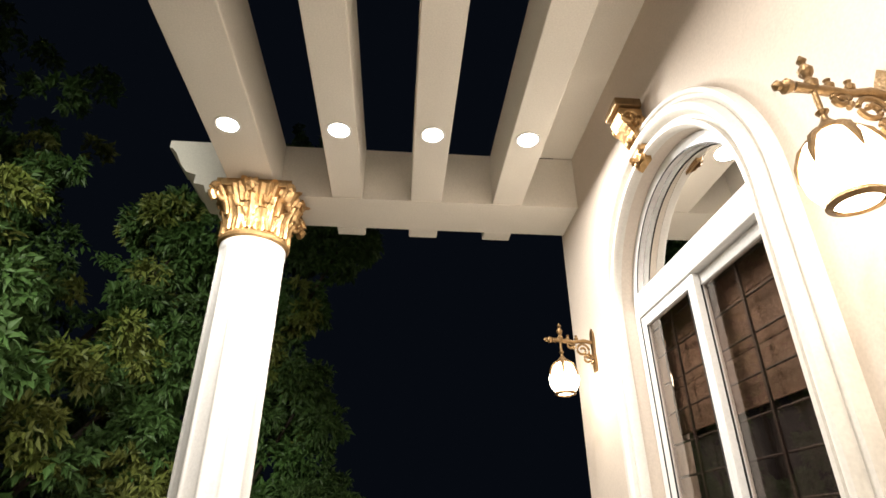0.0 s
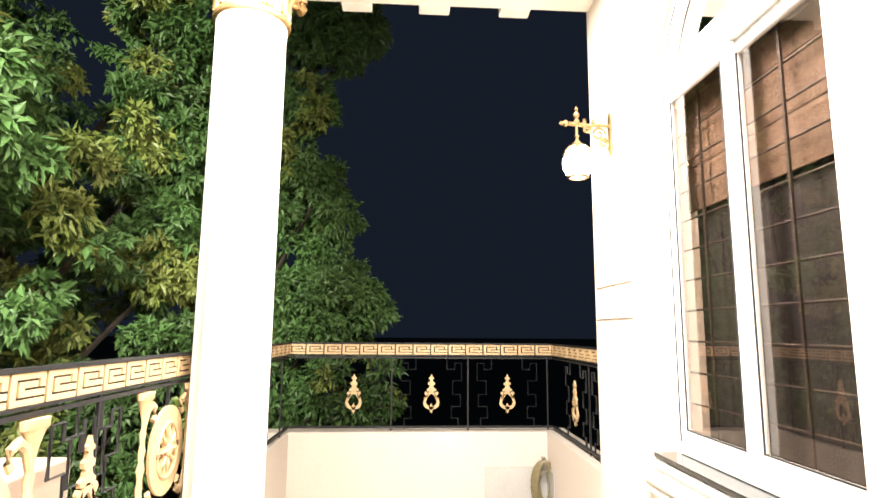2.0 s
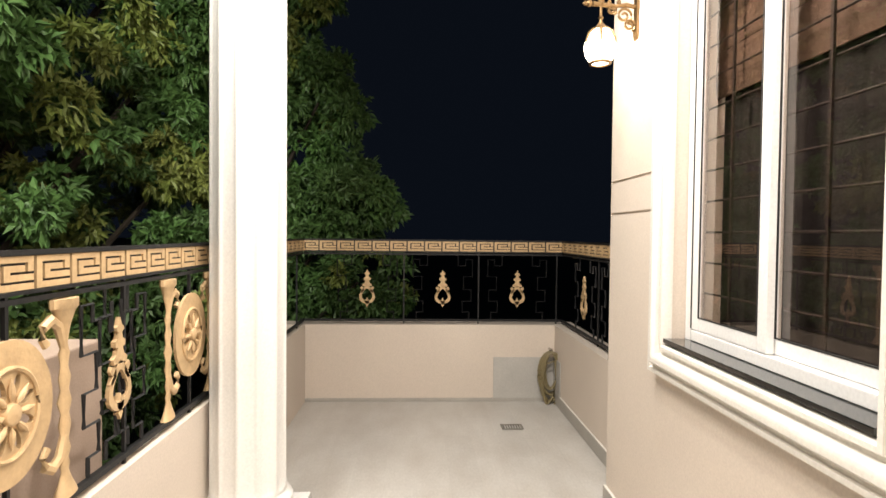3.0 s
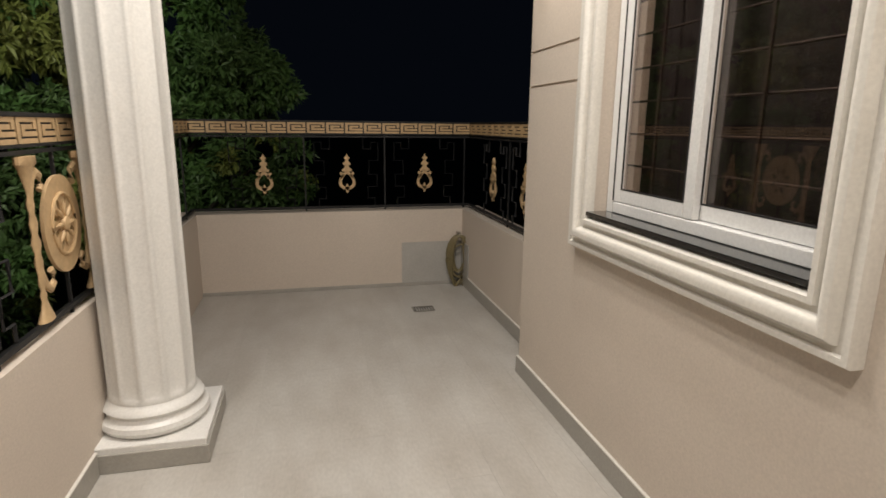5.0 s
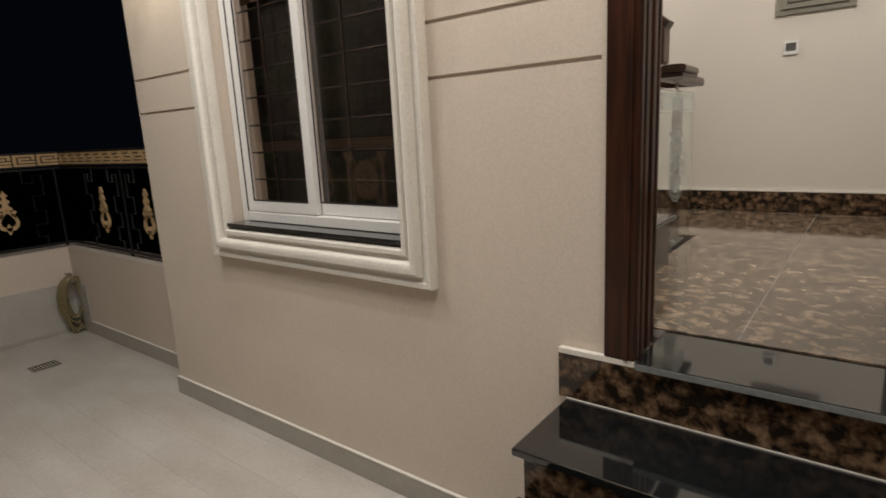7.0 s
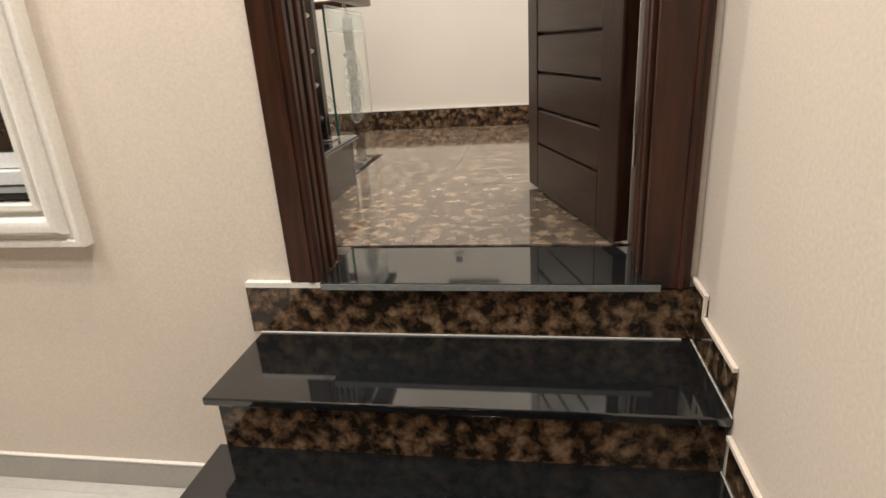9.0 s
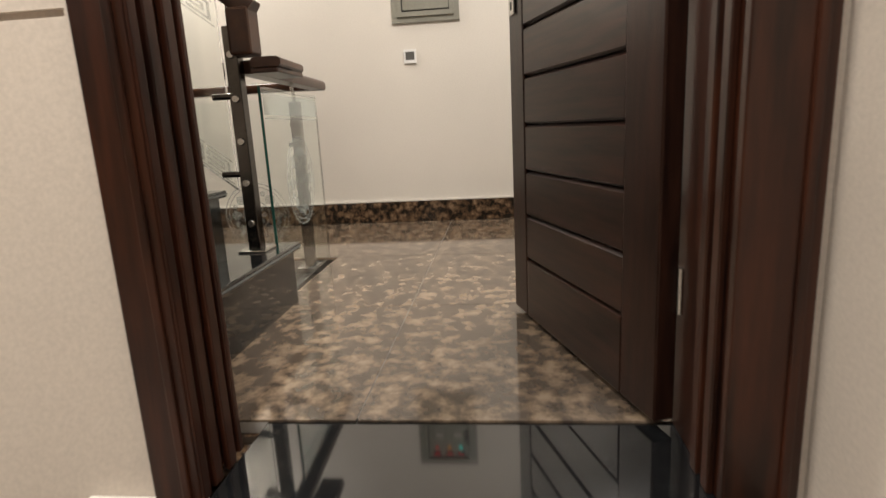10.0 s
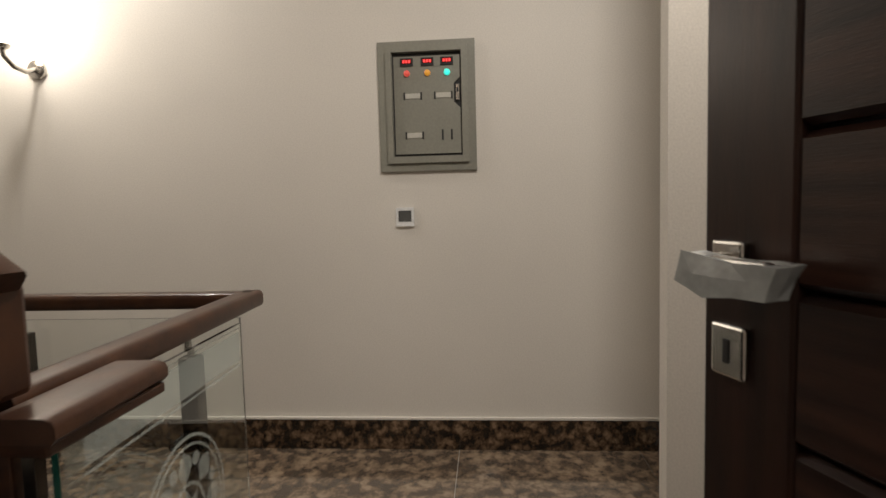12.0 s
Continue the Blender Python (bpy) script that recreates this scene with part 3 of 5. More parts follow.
BLIND = random_tone(mat("brown_blind_fabric", (0.105, 0.062, 0.037), 0.8, noise_scale=5, vary=0.25, bump=0.05, fine=200), 0.06)
# near-black colour carries the darkness of the unlit room
DARK_SHEET = mat("near_black_room_sheet", (0.007, 0.0045, 0.0035), 0.9, noise_scale=6, vary=0.3, bump=0.05, fine=150)
blind = thing("roman_blind", "brown folded fabric blind hanging behind the window", "blind")
bz = 3.2
while bz > 2.2:
    part("fold", sweep([(0, 0), (0.005, -0.02), (0.007, -0.10), (0.002, -0.187), (-0.006, -0.187), (-0.006, 0)], [(FX1 + 0.055, WY0 + 0.01, bz), (FX1 + 0.055, WY1 - 0.01, bz)], [((-1, 0, 0), (0, 0, 1))] * 2), BLIND, blind)
    bz -= 0.188
GRILLE = mat("brown_painted_bar", (0.020, 0.011, 0.007), 0.6, noise_scale=12, vary=0.25)
grille = thing("window_grille", "brown painted window grille of thin bars behind the panes", "grille")
for k in range(-7, 5):
    part("bar", tube([(FX1 + 0.022, WY0 + 0.006, 2.033 + 0.127 * k), (FX1 + 0.022, WY1 - 0.006, 2.033 + 0.127 * k)], 0.0045, 8), GRILLE, grille, smooth=True)
for gy in (2.23, 2.74):
    part("upright", box(FX1 + 0.008, FX1 + 0.016, gy - 0.006, gy + 0.006, 1.081, 2.70), GRILLE, grille)

# added sheet: paints the dark room behind the panes and hides the lit hall
dark_sheet = thing("dark_drape", "near-black sheet standing in for the dark room behind the window", "curtain")
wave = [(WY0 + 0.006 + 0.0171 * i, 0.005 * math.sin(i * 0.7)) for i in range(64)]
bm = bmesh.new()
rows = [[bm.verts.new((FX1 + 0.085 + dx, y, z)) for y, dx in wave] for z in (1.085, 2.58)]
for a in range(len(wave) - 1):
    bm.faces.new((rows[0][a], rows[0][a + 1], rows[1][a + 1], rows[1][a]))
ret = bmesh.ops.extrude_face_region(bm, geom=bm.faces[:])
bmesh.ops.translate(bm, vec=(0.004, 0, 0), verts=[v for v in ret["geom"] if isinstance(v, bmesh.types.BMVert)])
part("sheet_body", bm, DARK_SHEET, dark_sheet, smooth=True)

# ---------- gilded bracket beside the arch ----------
bracket = thing("gilded_bracket", "gilded scroll bracket on the wall beside the window arch", "bracket", (WX, 2.43, 3.10))
bracket.matrix_world = pose(WX - 0.012, 2.43, 3.10) @ Matrix.Scale(0.82, 4)
prof = [(0.0, 0.0), (-0.03, 0.02), (-0.045, 0.07), (-0.05, 0.13), (-0.075, 0.19), (-0.115, 0.25), (-0.13, 0.31), (-0.12, 0.34), (0.0, 0.34)]
part("scroll_body", moved(plate([(a, b) for a, b in prof], 0.12), pose(-0.002, -0.06, 0)), GOLD, bracket)
part("cap_block", box(-0.15, -0.002, -0.08, 0.08, 0.345, 0.40, 0.008), BRONZE, bracket, "dark bronze cap block")
for yy in (-0.066, 0.066):
    part("side_scroll", moved(tube(volute(0.05), [0.016 * (1 - 0.5 * i / 26) for i in range(27)], 8), pose(-0.085, yy, 0.27)), GOLD, bracket, smooth=True)
part("leaf", moved(acanthus(0.20, 0.13, 0.05), pose(-0.045, 0, 0.02, 0, -14, 180)), GOLD, bracket, smooth=True)
part("leaf", moved(acanthus(0.18, 0.14, 0.06), pose(-0.070, 0, 0.15, 0, -24, 180)), GOLD, bracket, smooth=True)
for yy in (-0.055, 0.055):
    part("leaf", moved(acanthus(0.24, 0.06, 0.05), pose(-0.05, yy, 0.06, 0, -18, 180)), GOLD, bracket, smooth=True)


# ---------- wall lanterns ----------
def lantern(at):
    t = thing("wall_lantern", "lit globe wall lantern on an ornate antique bronze bracket", "wall lamp", at, "terrace wall lanterns")
    t.matrix_world = pose(*at) @ Matrix.Scale(0.68, 4)
    DROP = -0.10
    part("wall_plate", moved(plate([(-0.03, -0.16), (0.03, -0.16), (0.038, -0.1), (0.028, 0.0), (0.04, 0.09), (0.03, 0.15), (0.0, 0.19), (-0.03, 0.15), (-0.04, 0.09), (-0.028, 0.0), (-0.038, -0.1)], 0.015), pose(-0.017, 0, 0.0, 0, 0, 90) @ pose(0, -0.015, 0)), BRONZE, t)
    arm = part("arm", tube([(-0.01, 0, 0.07), (-0.08, 0, 0.085), (-0.16, 0, 0.075), (-0.22, 0, 0.08), (-0.28, 0, 0.085), (-0.33, 0, 0.09)], [0.014, 0.017, 0.013, 0.017, 0.015, 0.018], 10), BRONZE, t, smooth=True)
    for px, pz, r in ((-0.10, 0.01, 0.06), (-0.19, 0.045, 0.035), (-0.06, -0.06, 0.045)):
        part("scroll", moved(tube(volute(r), [0.010] * 27, 7), pose(px, 0, pz)), BRONZE, t, smooth=True)
    part("finial", moved(lathe([(0.002, -0.01), (0.02, 0.0), (0.024, 0.02), (0.01, 0.04), (0.022, 0.06), (0.024, 0.075), (0.008, 0.10), (0.016, 0.115), (0.002, 0.14)], 14), pose(-0.27, 0, 0.09)), BRONZE, t, smooth=True)
    part("finial", moved(lathe([(0.002, 0), (0.02, 0.01), (0.026, 0.03), (0.014, 0.045), (0.018, 0.06), (0.002, 0.075)], 14), pose(-0.33, 0, 0.09, 0, -90, 0)), BRONZE, t, smooth=True)
    for px in (-0.14, -0.21):
        part("bead", moved(lathe([(0.002, 0), (0.014, 0.006), (0.017, 0.02), (0.008, 0.032), (0.012, 0.042), (0.002, 0.05)], 12), pose(px, 0, 0.085)), BRONZE, t, smooth=True)
    part("stem", moved(lathe([(0.010, 0.18), (0.009, 0.10), (0.020, 0.09), (0.010, 0.075), (0.012, 0.06), (0.022, 0.045), (0.034, 0.03), (0.05, 0.018), (0.058, 0.006), (0.056, 0.0)], 20), pose(-0.27, 0, DROP)), BRONZE, t, smooth=True)
    gl = [(0.052, 0.0), (0.085, -0.03), (0.108, -0.08), (0.115, -0.125), (0.108, -0.17), (0.085, -0.21), (0.06, -0.235)]
    globe = part("globe", moved(lathe(gl, 28), pose(-0.27, 0, DROP)), LAMP_GLOW, t, "glowing opal glass globe", True)
    globe.visible_shadow = False
    for k in range(6):
        a = radians(60 * k + 15)
        pts = [((r + 0.004) * math.cos(a) - 0.27, (r + 0.004) * math.sin(a), z + DROP) for r, z in gl[:4]]
        part("rib", tube(pts, [0.015, 0.014, 0.011, 0.003], 6), BRONZE, t, smooth=True)
    part("bottom_ring", moved(lathe([(0.058, -0.232), (0.078, -0.225), (0.082, -0.238), (0.062, -0.246)], 24, closed=False), pose(-0.27, 0, DROP)), BRONZE, t, smooth=True)
    return t


for lx, ly in LANTERNS:
    lantern((WX, ly, 2.581 if ly > 2 else 2.465))

# ---------- front door ----------
door_set = thing("door_frame", "dark brown stained wooden door frame with moulded casing", "door frame", kind="structure")
for y0, y1, zz in ((0.020, 0.135, 0.78), (1.010, 1.098, 0.795)):
    part("casing", boxes((WX - 0.024, WX - 0.002, y0, y1, zz, DTOP + 0.04), (WX - 0.031, WX - 0.0235, y0 + 0.016, y0 + 0.032, zz, DTOP + 0.04), bevel=0.003), WOOD, door_set)
part("casing", box(WX - 0.024, WX - 0.002, 0.045, 1.098, DTOP + 0.042, DTOP + 0.13, 0.003), WOOD, door_set)
part("jamb", boxes((WX + 0.001, 2.06, 1.020, DY1 - 0.002, 0.807, DTOP - 0.002), (WX - 0.024, WX + 0.0008, 1.004, 1.0095, 0.799, DTOP), (WX + 0.02, WX + 0.05, 1.006, 1.0195, 0.799, DTOP - 0.036), (WX + 0.075, WX + 0.105, 1.006, 1.0195, 0.799, DTOP - 0.036), (WX + 0.120, 2.058, 1.006, 1.0195, 0.807, DTOP - 0.036), bevel=0.003), WOOD, door_set)
part("jamb", boxes((WX + 0.001, 2.188, DY0 + 0.002, 0.130, 0.799, DTOP - 0.002), (WX + 0.02, WX + 0.05, 0.1305, 0.143, 0.80, DTOP - 0.036), (WX + 0.075, WX + 0.105, 0.1305, 0.143, 0.80, DTOP - 0.036), bevel=0.003), WOOD, door_set)
part("lining", box(2.0605, 2.189, DY1 - 0.012, DY1 - 0.002, 0.807, DTOP - 0.002), WOOD, door_set)
part("casing", box(2.1925, 2.208, DY1 - 0.001, DY1 + 0.075, FIN + 0.002, DTOP, 0.003), WOOD, door_set)
part("head", box(WX - 0.02, 2.075, DY0 + 0.05, DY1 - 0.04, DTOP - 0.035, DTOP - 0.002, 0.004), WOOD, door_set)

DANG = math.degrees(math.atan2(0.252, 0.775))
DLEN, DT, DZ0, DZ1 = 0.815, 0.045, 0.822, 2.83
door = thing("door_1", "open dark brown wooden entrance door with horizontal slats", "door", (2.137 + DT * math.sin(radians(DANG)), 0.178 - DT * math.cos(radians(DANG)), 0), kind="structure", rz=DANG)
# local x along the leaf from the hinge, y through its thickness
for nm, a, b, c, d in (("stile", 0.0, 0.132, DZ0, DZ1), ("stile", DLEN - 0.112, DLEN, DZ0, DZ1), ("rail", 0.133, DLEN - 0.113, DZ0, 1.003), ("rail", 0.133, DLEN - 0.113, 2.662, DZ1)):
    part(nm, box(a, b, 0.0, DT, c, d, 0.004), WOOD_DOOR if nm == "stile" else WOOD_X, door)
n_slat, z0s, z1s = 12, 1.006, 2.659
hs = (z1s - z0s) / n_slat
for i in range(n_slat):
    za, zb = z0s + i * hs, z0s + (i + 1) * hs
    sl = [(0.006, za + 0.001), (DT - 0.010, za + 0.001), (DT - 0.002, za + 0.007), (DT - 0.003, zb - 0.010), (DT - 0.012, zb - 0.003), (0.006, zb - 0.003)]
    part("slat", sweep([(v, z) for v, z in sl], [(0.134, 0, 0), (DLEN - 0.114, 0, 0)], [((0, 1, 0), (0, 0, 1))] * 2), WOOD_X, door)
part("backing", box(0.134, DLEN - 0.114, 0.012, 0.02, z0s, z1s), RUBBER, door)
lz = 1.850
for side, yy in ((1, DT), (-1, 0.0)):
    part("rosette", box(DLEN - 0.062, DLEN - 0.022, min(yy, yy + side * 0.010), max(yy, yy + side * 0.010), lz - 0.022, lz + 0.022, 0.003), STEEL, door, "square chrome rosette")
    part("key_plate", box(DLEN - 0.064, DLEN - 0.020, min(yy, yy + side * 0.008), max(yy, yy + side * 0.008), 1.738, 1.790, 0.003), STEEL, door, "chrome key plate")
    part("key_slot", box(DLEN - 0.046, DLEN - 0.038, min(yy + side * 0.006, yy + side * 0.0095), max(yy + side * 0.006, yy + side * 0.0095), 1.752, 1.776, 0.001), RUBBER, door)
    part("spindle", moved(lathe([(0.011, 0), (0.011, 0.045)], 16), pose(DLEN - 0.042, yy, lz, -90 * side, 0, 0)), STEEL, door, smooth=True)
    part("lever", box(DLEN - 0.13, DLEN - 0.03, min(yy + side * 0.034, yy + side * 0.046), max(yy + side * 0.034, yy + side * 0.046), lz - 0.010, lz + 0.010, 0.004), STEEL, door, "chrome lever handle")
WRAP = mat("milky_plastic_wrap", (0.42, 0.43, 0.42), 0.16, noise_scale=30, vary=0.35, bump=0.06, fine=40)
# a loose folded sleeve of film: a faceted prism that stands out past the lever
film_pts = [(0.026, -0.014), (-0.015, -0.022), (-0.085, -0.017), (-0.100, 0.014), (-0.050, 0.013), (0.014, 0.016)]
bmw = plate(film_pts, 0.026)
bmesh.ops.subdivide_edges(bmw, edges=bmw.edges[:], cuts=1)
for v in bmw.verts:
    v.co += 0.004 * noise.noise_vector(v.co * 45)
part("plastic_wrap", moved(bmw, pose(DLEN - 0.045, DT + 0.024, lz - 0.004)), WRAP, door, "crumpled protective plastic film on the lever")
for hz in (1.05, 1.85, 2.62):
    part("hinge", moved(lathe([(0.008, 0), (0.008, 0.09)], 12), pose(-0.006, 0.0, hz)), STEEL, door, "steel hinge", True)

# ---------- hall things ----------
# stair: treads climb along +y between the front wall and the open side
SXE = 3.08
stair = thing("staircase", "stair with polished black granite treads and risers", "stairs", kind="structure")
for k in range(12):
    yk, zk = 1.225 + 0.262 * k, 1.03 + 0.205 * k
    if yk > 3.3:
        break
    zb = FIN if k == 0 else zk - 0.205
    part("tread", box(WI + 0.002, SXE, yk, min(yk + 0.30, 3.598), zk - 0.026, zk, 0.005), BLACK_GRANITE, stair)
    part("tread_groove", boxes((WI + 0.002, SXE + 0.001, yk - 0.0015, yk + 0.001, zk - 0.017, zk - 0.011), (SXE - 0.001, SXE + 0.0015, yk, yk + 0.26, zk - 0.017, zk - 0.011)), GRANITE_EDGE, stair, "pale anti-slip line along the nosing")
    part("riser", box(WI + 0.003, SXE - 0.025, yk + 0.022, yk + 0.04, zb, zk - 0.027), BLACK_GRANITE, stair)
    part("step_core", box(WI + 0.003, SXE - 0.026, yk + 0.041, yk + 0.316, zb + 0.001 if k == 0 else zk - 0.20, zk - 0.028), BLACK_GRANITE, stair)

GX = 2.94   # line of the balustrade over the flight
balustrade = thing("stair_balustrade", "stair balustrade of etched glass with steel posts and brown handrail", "balustrade")


def rail_section(w, h):
    return [(-w * 0.44, -h / 2), (-w / 2, -0.3 * h), (-w / 2, 0.15 * h), (-w * 0.46, h * 0.36), (-w * 0.36, h * 0.48), (-w * 0.2, h / 2), (w * 0.2, h / 2), (w * 0.36, h * 0.48), (w * 0.46, h * 0.36), (w / 2, 0.15 * h), (w / 2, -0.3 * h), (w * 0.44, -h / 2)]


def rail_between(a, b, parent, w=0.07, h=0.065):
    a, b = Vector(a), Vector(b)
    d = (b - a).normalized()
    u = d.cross(Vector((0, 0, 1))).normalized()
    v = u.cross(d).normalized()
    return part("handrail", sweep(rail_section(w, h), [a, b], [(u, v)] * 2), HANDRAIL, parent, "polished brown wooden handrail", True)


SLOPE = 0.205 / 0.262
N0 = Vector((GX, 1.25, 1.825))
rail_between(N0 + Vector((0, 0.0, -0.005)), (GX, 3.55, 1.825 + SLOPE * 2.3), balustrade)
part("drop_newel", box(GX - 0.045, GX + 0.048, 1.25, 1.325, 1.683, 1.83, 0.010), HANDRAIL, balustrade, "brown wooden drop of the handrail")
rail_between((GX - 0.03, 1.214, 1.660), (GX + 0.225, 1.226, 1.660), balustrade, 0.10, 0.032)
part("rail_band", box(GX - 0.025, GX + 0.22, 1.177, 1.268, 1.626, 1.6435, 0.004), HANDRAIL, balustrade)


def steel_post(x, y, z0, z1, parent, studs=True, along="x"):
    p = part("post", box(x - 0.022, x + 0.022, y - 0.022, y + 0.022, z0 + 0.006, z1 - 0.07, 0.003), STEEL_DARKENED, parent, "square polished steel post")
    part("neck", moved(lathe([(0.009, 0), (0.009, 0.07)], 12), pose(x, y, z1 - 0.072)), STEEL, p, smooth=True)
    part("base_plate", box(x - 0.05, x + 0.05, y - 0.05, y + 0.05, z0, z0 + 0.008, 0.002), STEEL, p, "bright steel base plate")
    if studs:
        zz = z0 + 0.10
        while zz < z1 - 0.1:
            part("bolt", moved(lathe([(0.011, -0.030), (0.013, -0.026), (0.013, -0.022)], 12), pose(x, y, zz, 90, 0, 0) if along == "x" else pose(x, y, zz, 0, 90, 0)), STEEL, p, smooth=True)
            zz += 0.14
    return p


def clamp(x, y, z, dx, dy, parent):
    part("glass_clamp", tube([(x, y, z), (x + dx, y + dy, z)], 0.011, 10), STEEL_DARKENED, parent, "steel glass clamp", True)


ZT1 = 1.03
steel_post(GX + 0.01, 1.335, ZT1, 1.85, balustrade, along="y")
for yk in (1.895, 2.455, 3.015):
    steel_post(GX + 0.01, yk, 1.03 + 0.205 * int((yk - 1.225) / 0.262), 1.80 + 0.205 / 0.262 * (yk - 1.25), balustrade, along="y")


def sloped_pane(y0, y1, zlow, zhigh, name="glass_panel"):
    pts = [(y0, zlow), (y1, zlow + SLOPE * (y1 - y0)), (y1, zhigh + SLOPE * (y1 - y0)), (y0, zhigh)]
    g = part(name, moved(plate(pts, 0.010), Matrix(((0, 1, 0, GX + 0.005), (1, 0, 0, 0), (0, 0, 1, 0), (0, 0, 0, 1)))), GLASS, balustrade, "clear glass panel with etched key band")
    g.visible_shadow = False
    return g


# greek key raster used by railings and etched bands
KEY = (".########",
       ".#......#",
       ".#.####.#",
       ".#.#.....",
       ".#.######",
       ".#.......",
       ".########")


def key_unit(w, h, d, bold=False):
    """One unit of the meander, as bars of thickness d (bold: broad bars with narrow slots), lying in x-z with its lower left at the origin."""
    bm = bmesh.new()
    wide = (0.75, 1.5, 0.75, 1.5, 1.2, 1.2, 1.2, 0.75, 1.5) if bold else (1,) * 9
    tall = (2.0, 0.85, 2.0, 0.85, 2.0, 0.85, 2.0) if bold else (1,) * 7
    xs = [w * sum(wide[:i]) / sum(wide) for i in range(10)]
    zs = [h * (1 - sum(tall[:i]) / sum(tall)) for i in range(8)]
    for r, row in enumerate(KEY):
        c = 0
        while c < 9:
            on = row[c] == "#"
            e = c
            while e < 9 and (row[e] == "#") == on:
                e += 1
            if on:
                box(xs[c], xs[e], 0, d, zs[r + 1], zs[r], bm=bm)
            c = e
    return bm


def etched_band(y0, y1, z, h, slope, x, parent):
    """A frosted meander band with border lines, on glass."""
    bm = bmesh.new()
    n = max(1, round((y1 - y0) / (h * 0.95)))
    w = (y1 - y0) / n
    for i in range(n):
        join(bm, moved(key_unit(w, h * 0.7, 0.001), pose(i * w, 0, h * 0.15)))
    box(0, y1 - y0, 0, 0.001, 0, 0.006, bm=bm)
    box(0, y1 - y0, 0, 0.001, h - 0.006, h, bm=bm)
    for v in bm.verts:
        yy, dd, zz = v.co
        v.co = (x + dd, y0 + yy, z + zz + slope * yy)
    return part("etched_band", bm, FROST, parent, "frosted key pattern band")


def etched_medallion(cx, cz, r, at, parent, turn):
    """Frosted disc pattern: rings, petals and leaves cut in thin relief."""
    bm = bmesh.new()
    for ra, rb in ((0.96, 1.0), (0.86, 0.89), (0.40, 0.44)):
        join(bm, plate(ellipse(0, 0, r * rb, r * rb, 36), 0.001, (ellipse(0, 0, r * ra, r * ra, 36),)))
    for k in range(8):
        a = radians(45 * k)
        petal = [(r * (0.46 + 0.36 * t) * math.cos(a + s * 0.24 * math.sin(math.pi * t)), r * (0.46 + 0.36 * t) * math.sin(a + s * 0.24 * math.sin(math.pi * t))) for s, ts in ((1, range(0, 7)), (-1, range(5, 0, -1))) for t in [q / 6 for q in ts]]
        join(bm, plate(petal, 0.001))
        join(bm, plate([(r * 0.36 * f * math.cos(a + g), r * 0.36 * f * math.sin(a + g)) for f, g in ((0.2, 0), (0.7, 0.28), (1.0, 0), (0.7, -0.28))], 0.001))
        b = a + radians(22.5)
        join(bm, plate(ellipse(r * 0.70 * math.cos(b), r * 0.70 * math.sin(b), r * 0.085, r * 0.085, 10), 0.001))
    m = pose(*at, 0, 0, turn)
    return part("etched_medallion", moved(bm, m), FROST, parent, "frosted round flower medallion")


for k in range(3):
    ya = 1.375 + 0.56 * k
    yb = ya + 0.45
    zl = 1.232 + SLOPE * (ya - 1.36)
    sloped_pane(ya, yb, zl, zl + 0.64)
    etched_band(ya + 0.01, yb - 0.01, zl + 0.535, 0.083, SLOPE, GX + 0.0035, balustrade)
    etched_band(ya + 0.01, yb - 0.01, zl + 0.02, 0.083, SLOPE, GX + 0.0035, balustrade)
    etched_medallion(0, 0, 0.088, (GX + 0.002, (ya + yb) / 2, zl + 0.318 + SLOPE * 0.225), balustrade, 90)
for zc in (1.30, 1.56):
    clamp(GX + 0.01, 1.335, zc, 0.0, 0.09, balustrade)

# guard round the stair opening
GY, GTX = 1.36, 3.90
guard = thing("stairwell_guard", "glass guard with brown handrail round the stair opening", "balustrade")
rail_between((GX + 0.05, 1.32, 1.655), (GTX + 0.035, GY + 0.005, 1.655), guard, 0.07, 0.045)
rail_between((GTX, GY - 0.02, 1.655), (GTX, 2.16, 1.655), guard, 0.07, 0.045)
part("drop_newel", box(GTX - 0.036, GTX + 0.036, 2.12, 2.19, 0.95, 1.675, 0.008), HANDRAIL, guard, "brown wooden end post")
gl = part("glass_panel", moved(box(0, 0.72, -0.005, 0.005, 0.80, 1.60), pose(GX + 0.16, 1.325, 0, 0, 0, 2.4)), GLASS, guard, "clear glass panel")
gl.visible_shadow = False
part("glass_edge", moved(box(-0.003, -0.0005, -0.005, 0.005, 0.80, 1.60), pose(GX + 0.16, 1.325, 0, 0, 0, 2.4)), GLASS_EDGE, guard, "green glass edge")
g2 = part("glass_panel", box(GTX - 0.005, GTX + 0.005, GY + 0.03, 2.10, 0.80, 1.60), GLASS, guard, "clear glass panel")
g2.visible_shadow = False
for za, zb in ((1.485, 1.490), (1.500, 1.580), (1.588, 1.592)):
    part("etched_band", moved(box(0.01, 0.70, -0.0065, -0.0055, za, zb), pose(GX + 0.16, 1.325, 0, 0, 0, 2.4)), FROST, guard, "faint frosted band")
etched_medallion(0, 0, 0.19, (GX + 0.53, 1.334, 1.225), guard, 2.4)
etched_medallion(0, 0, 0.17, (GTX - 0.008, 1.75, 1.02), guard, 90)
steel_post(GX + 0.66, 1.385, FIN, 1.635, guard)
steel_post(GTX - 0.03, 2.05, FIN, 1.635, guard)
clamp(GX + 0.66, 1.385, 1.38, -0.10, 0.0, guard)
# lower flight under the opening
lower = thing("lower_flight", "black granite steps going down inside the stair opening", "stairs", kind="structure")
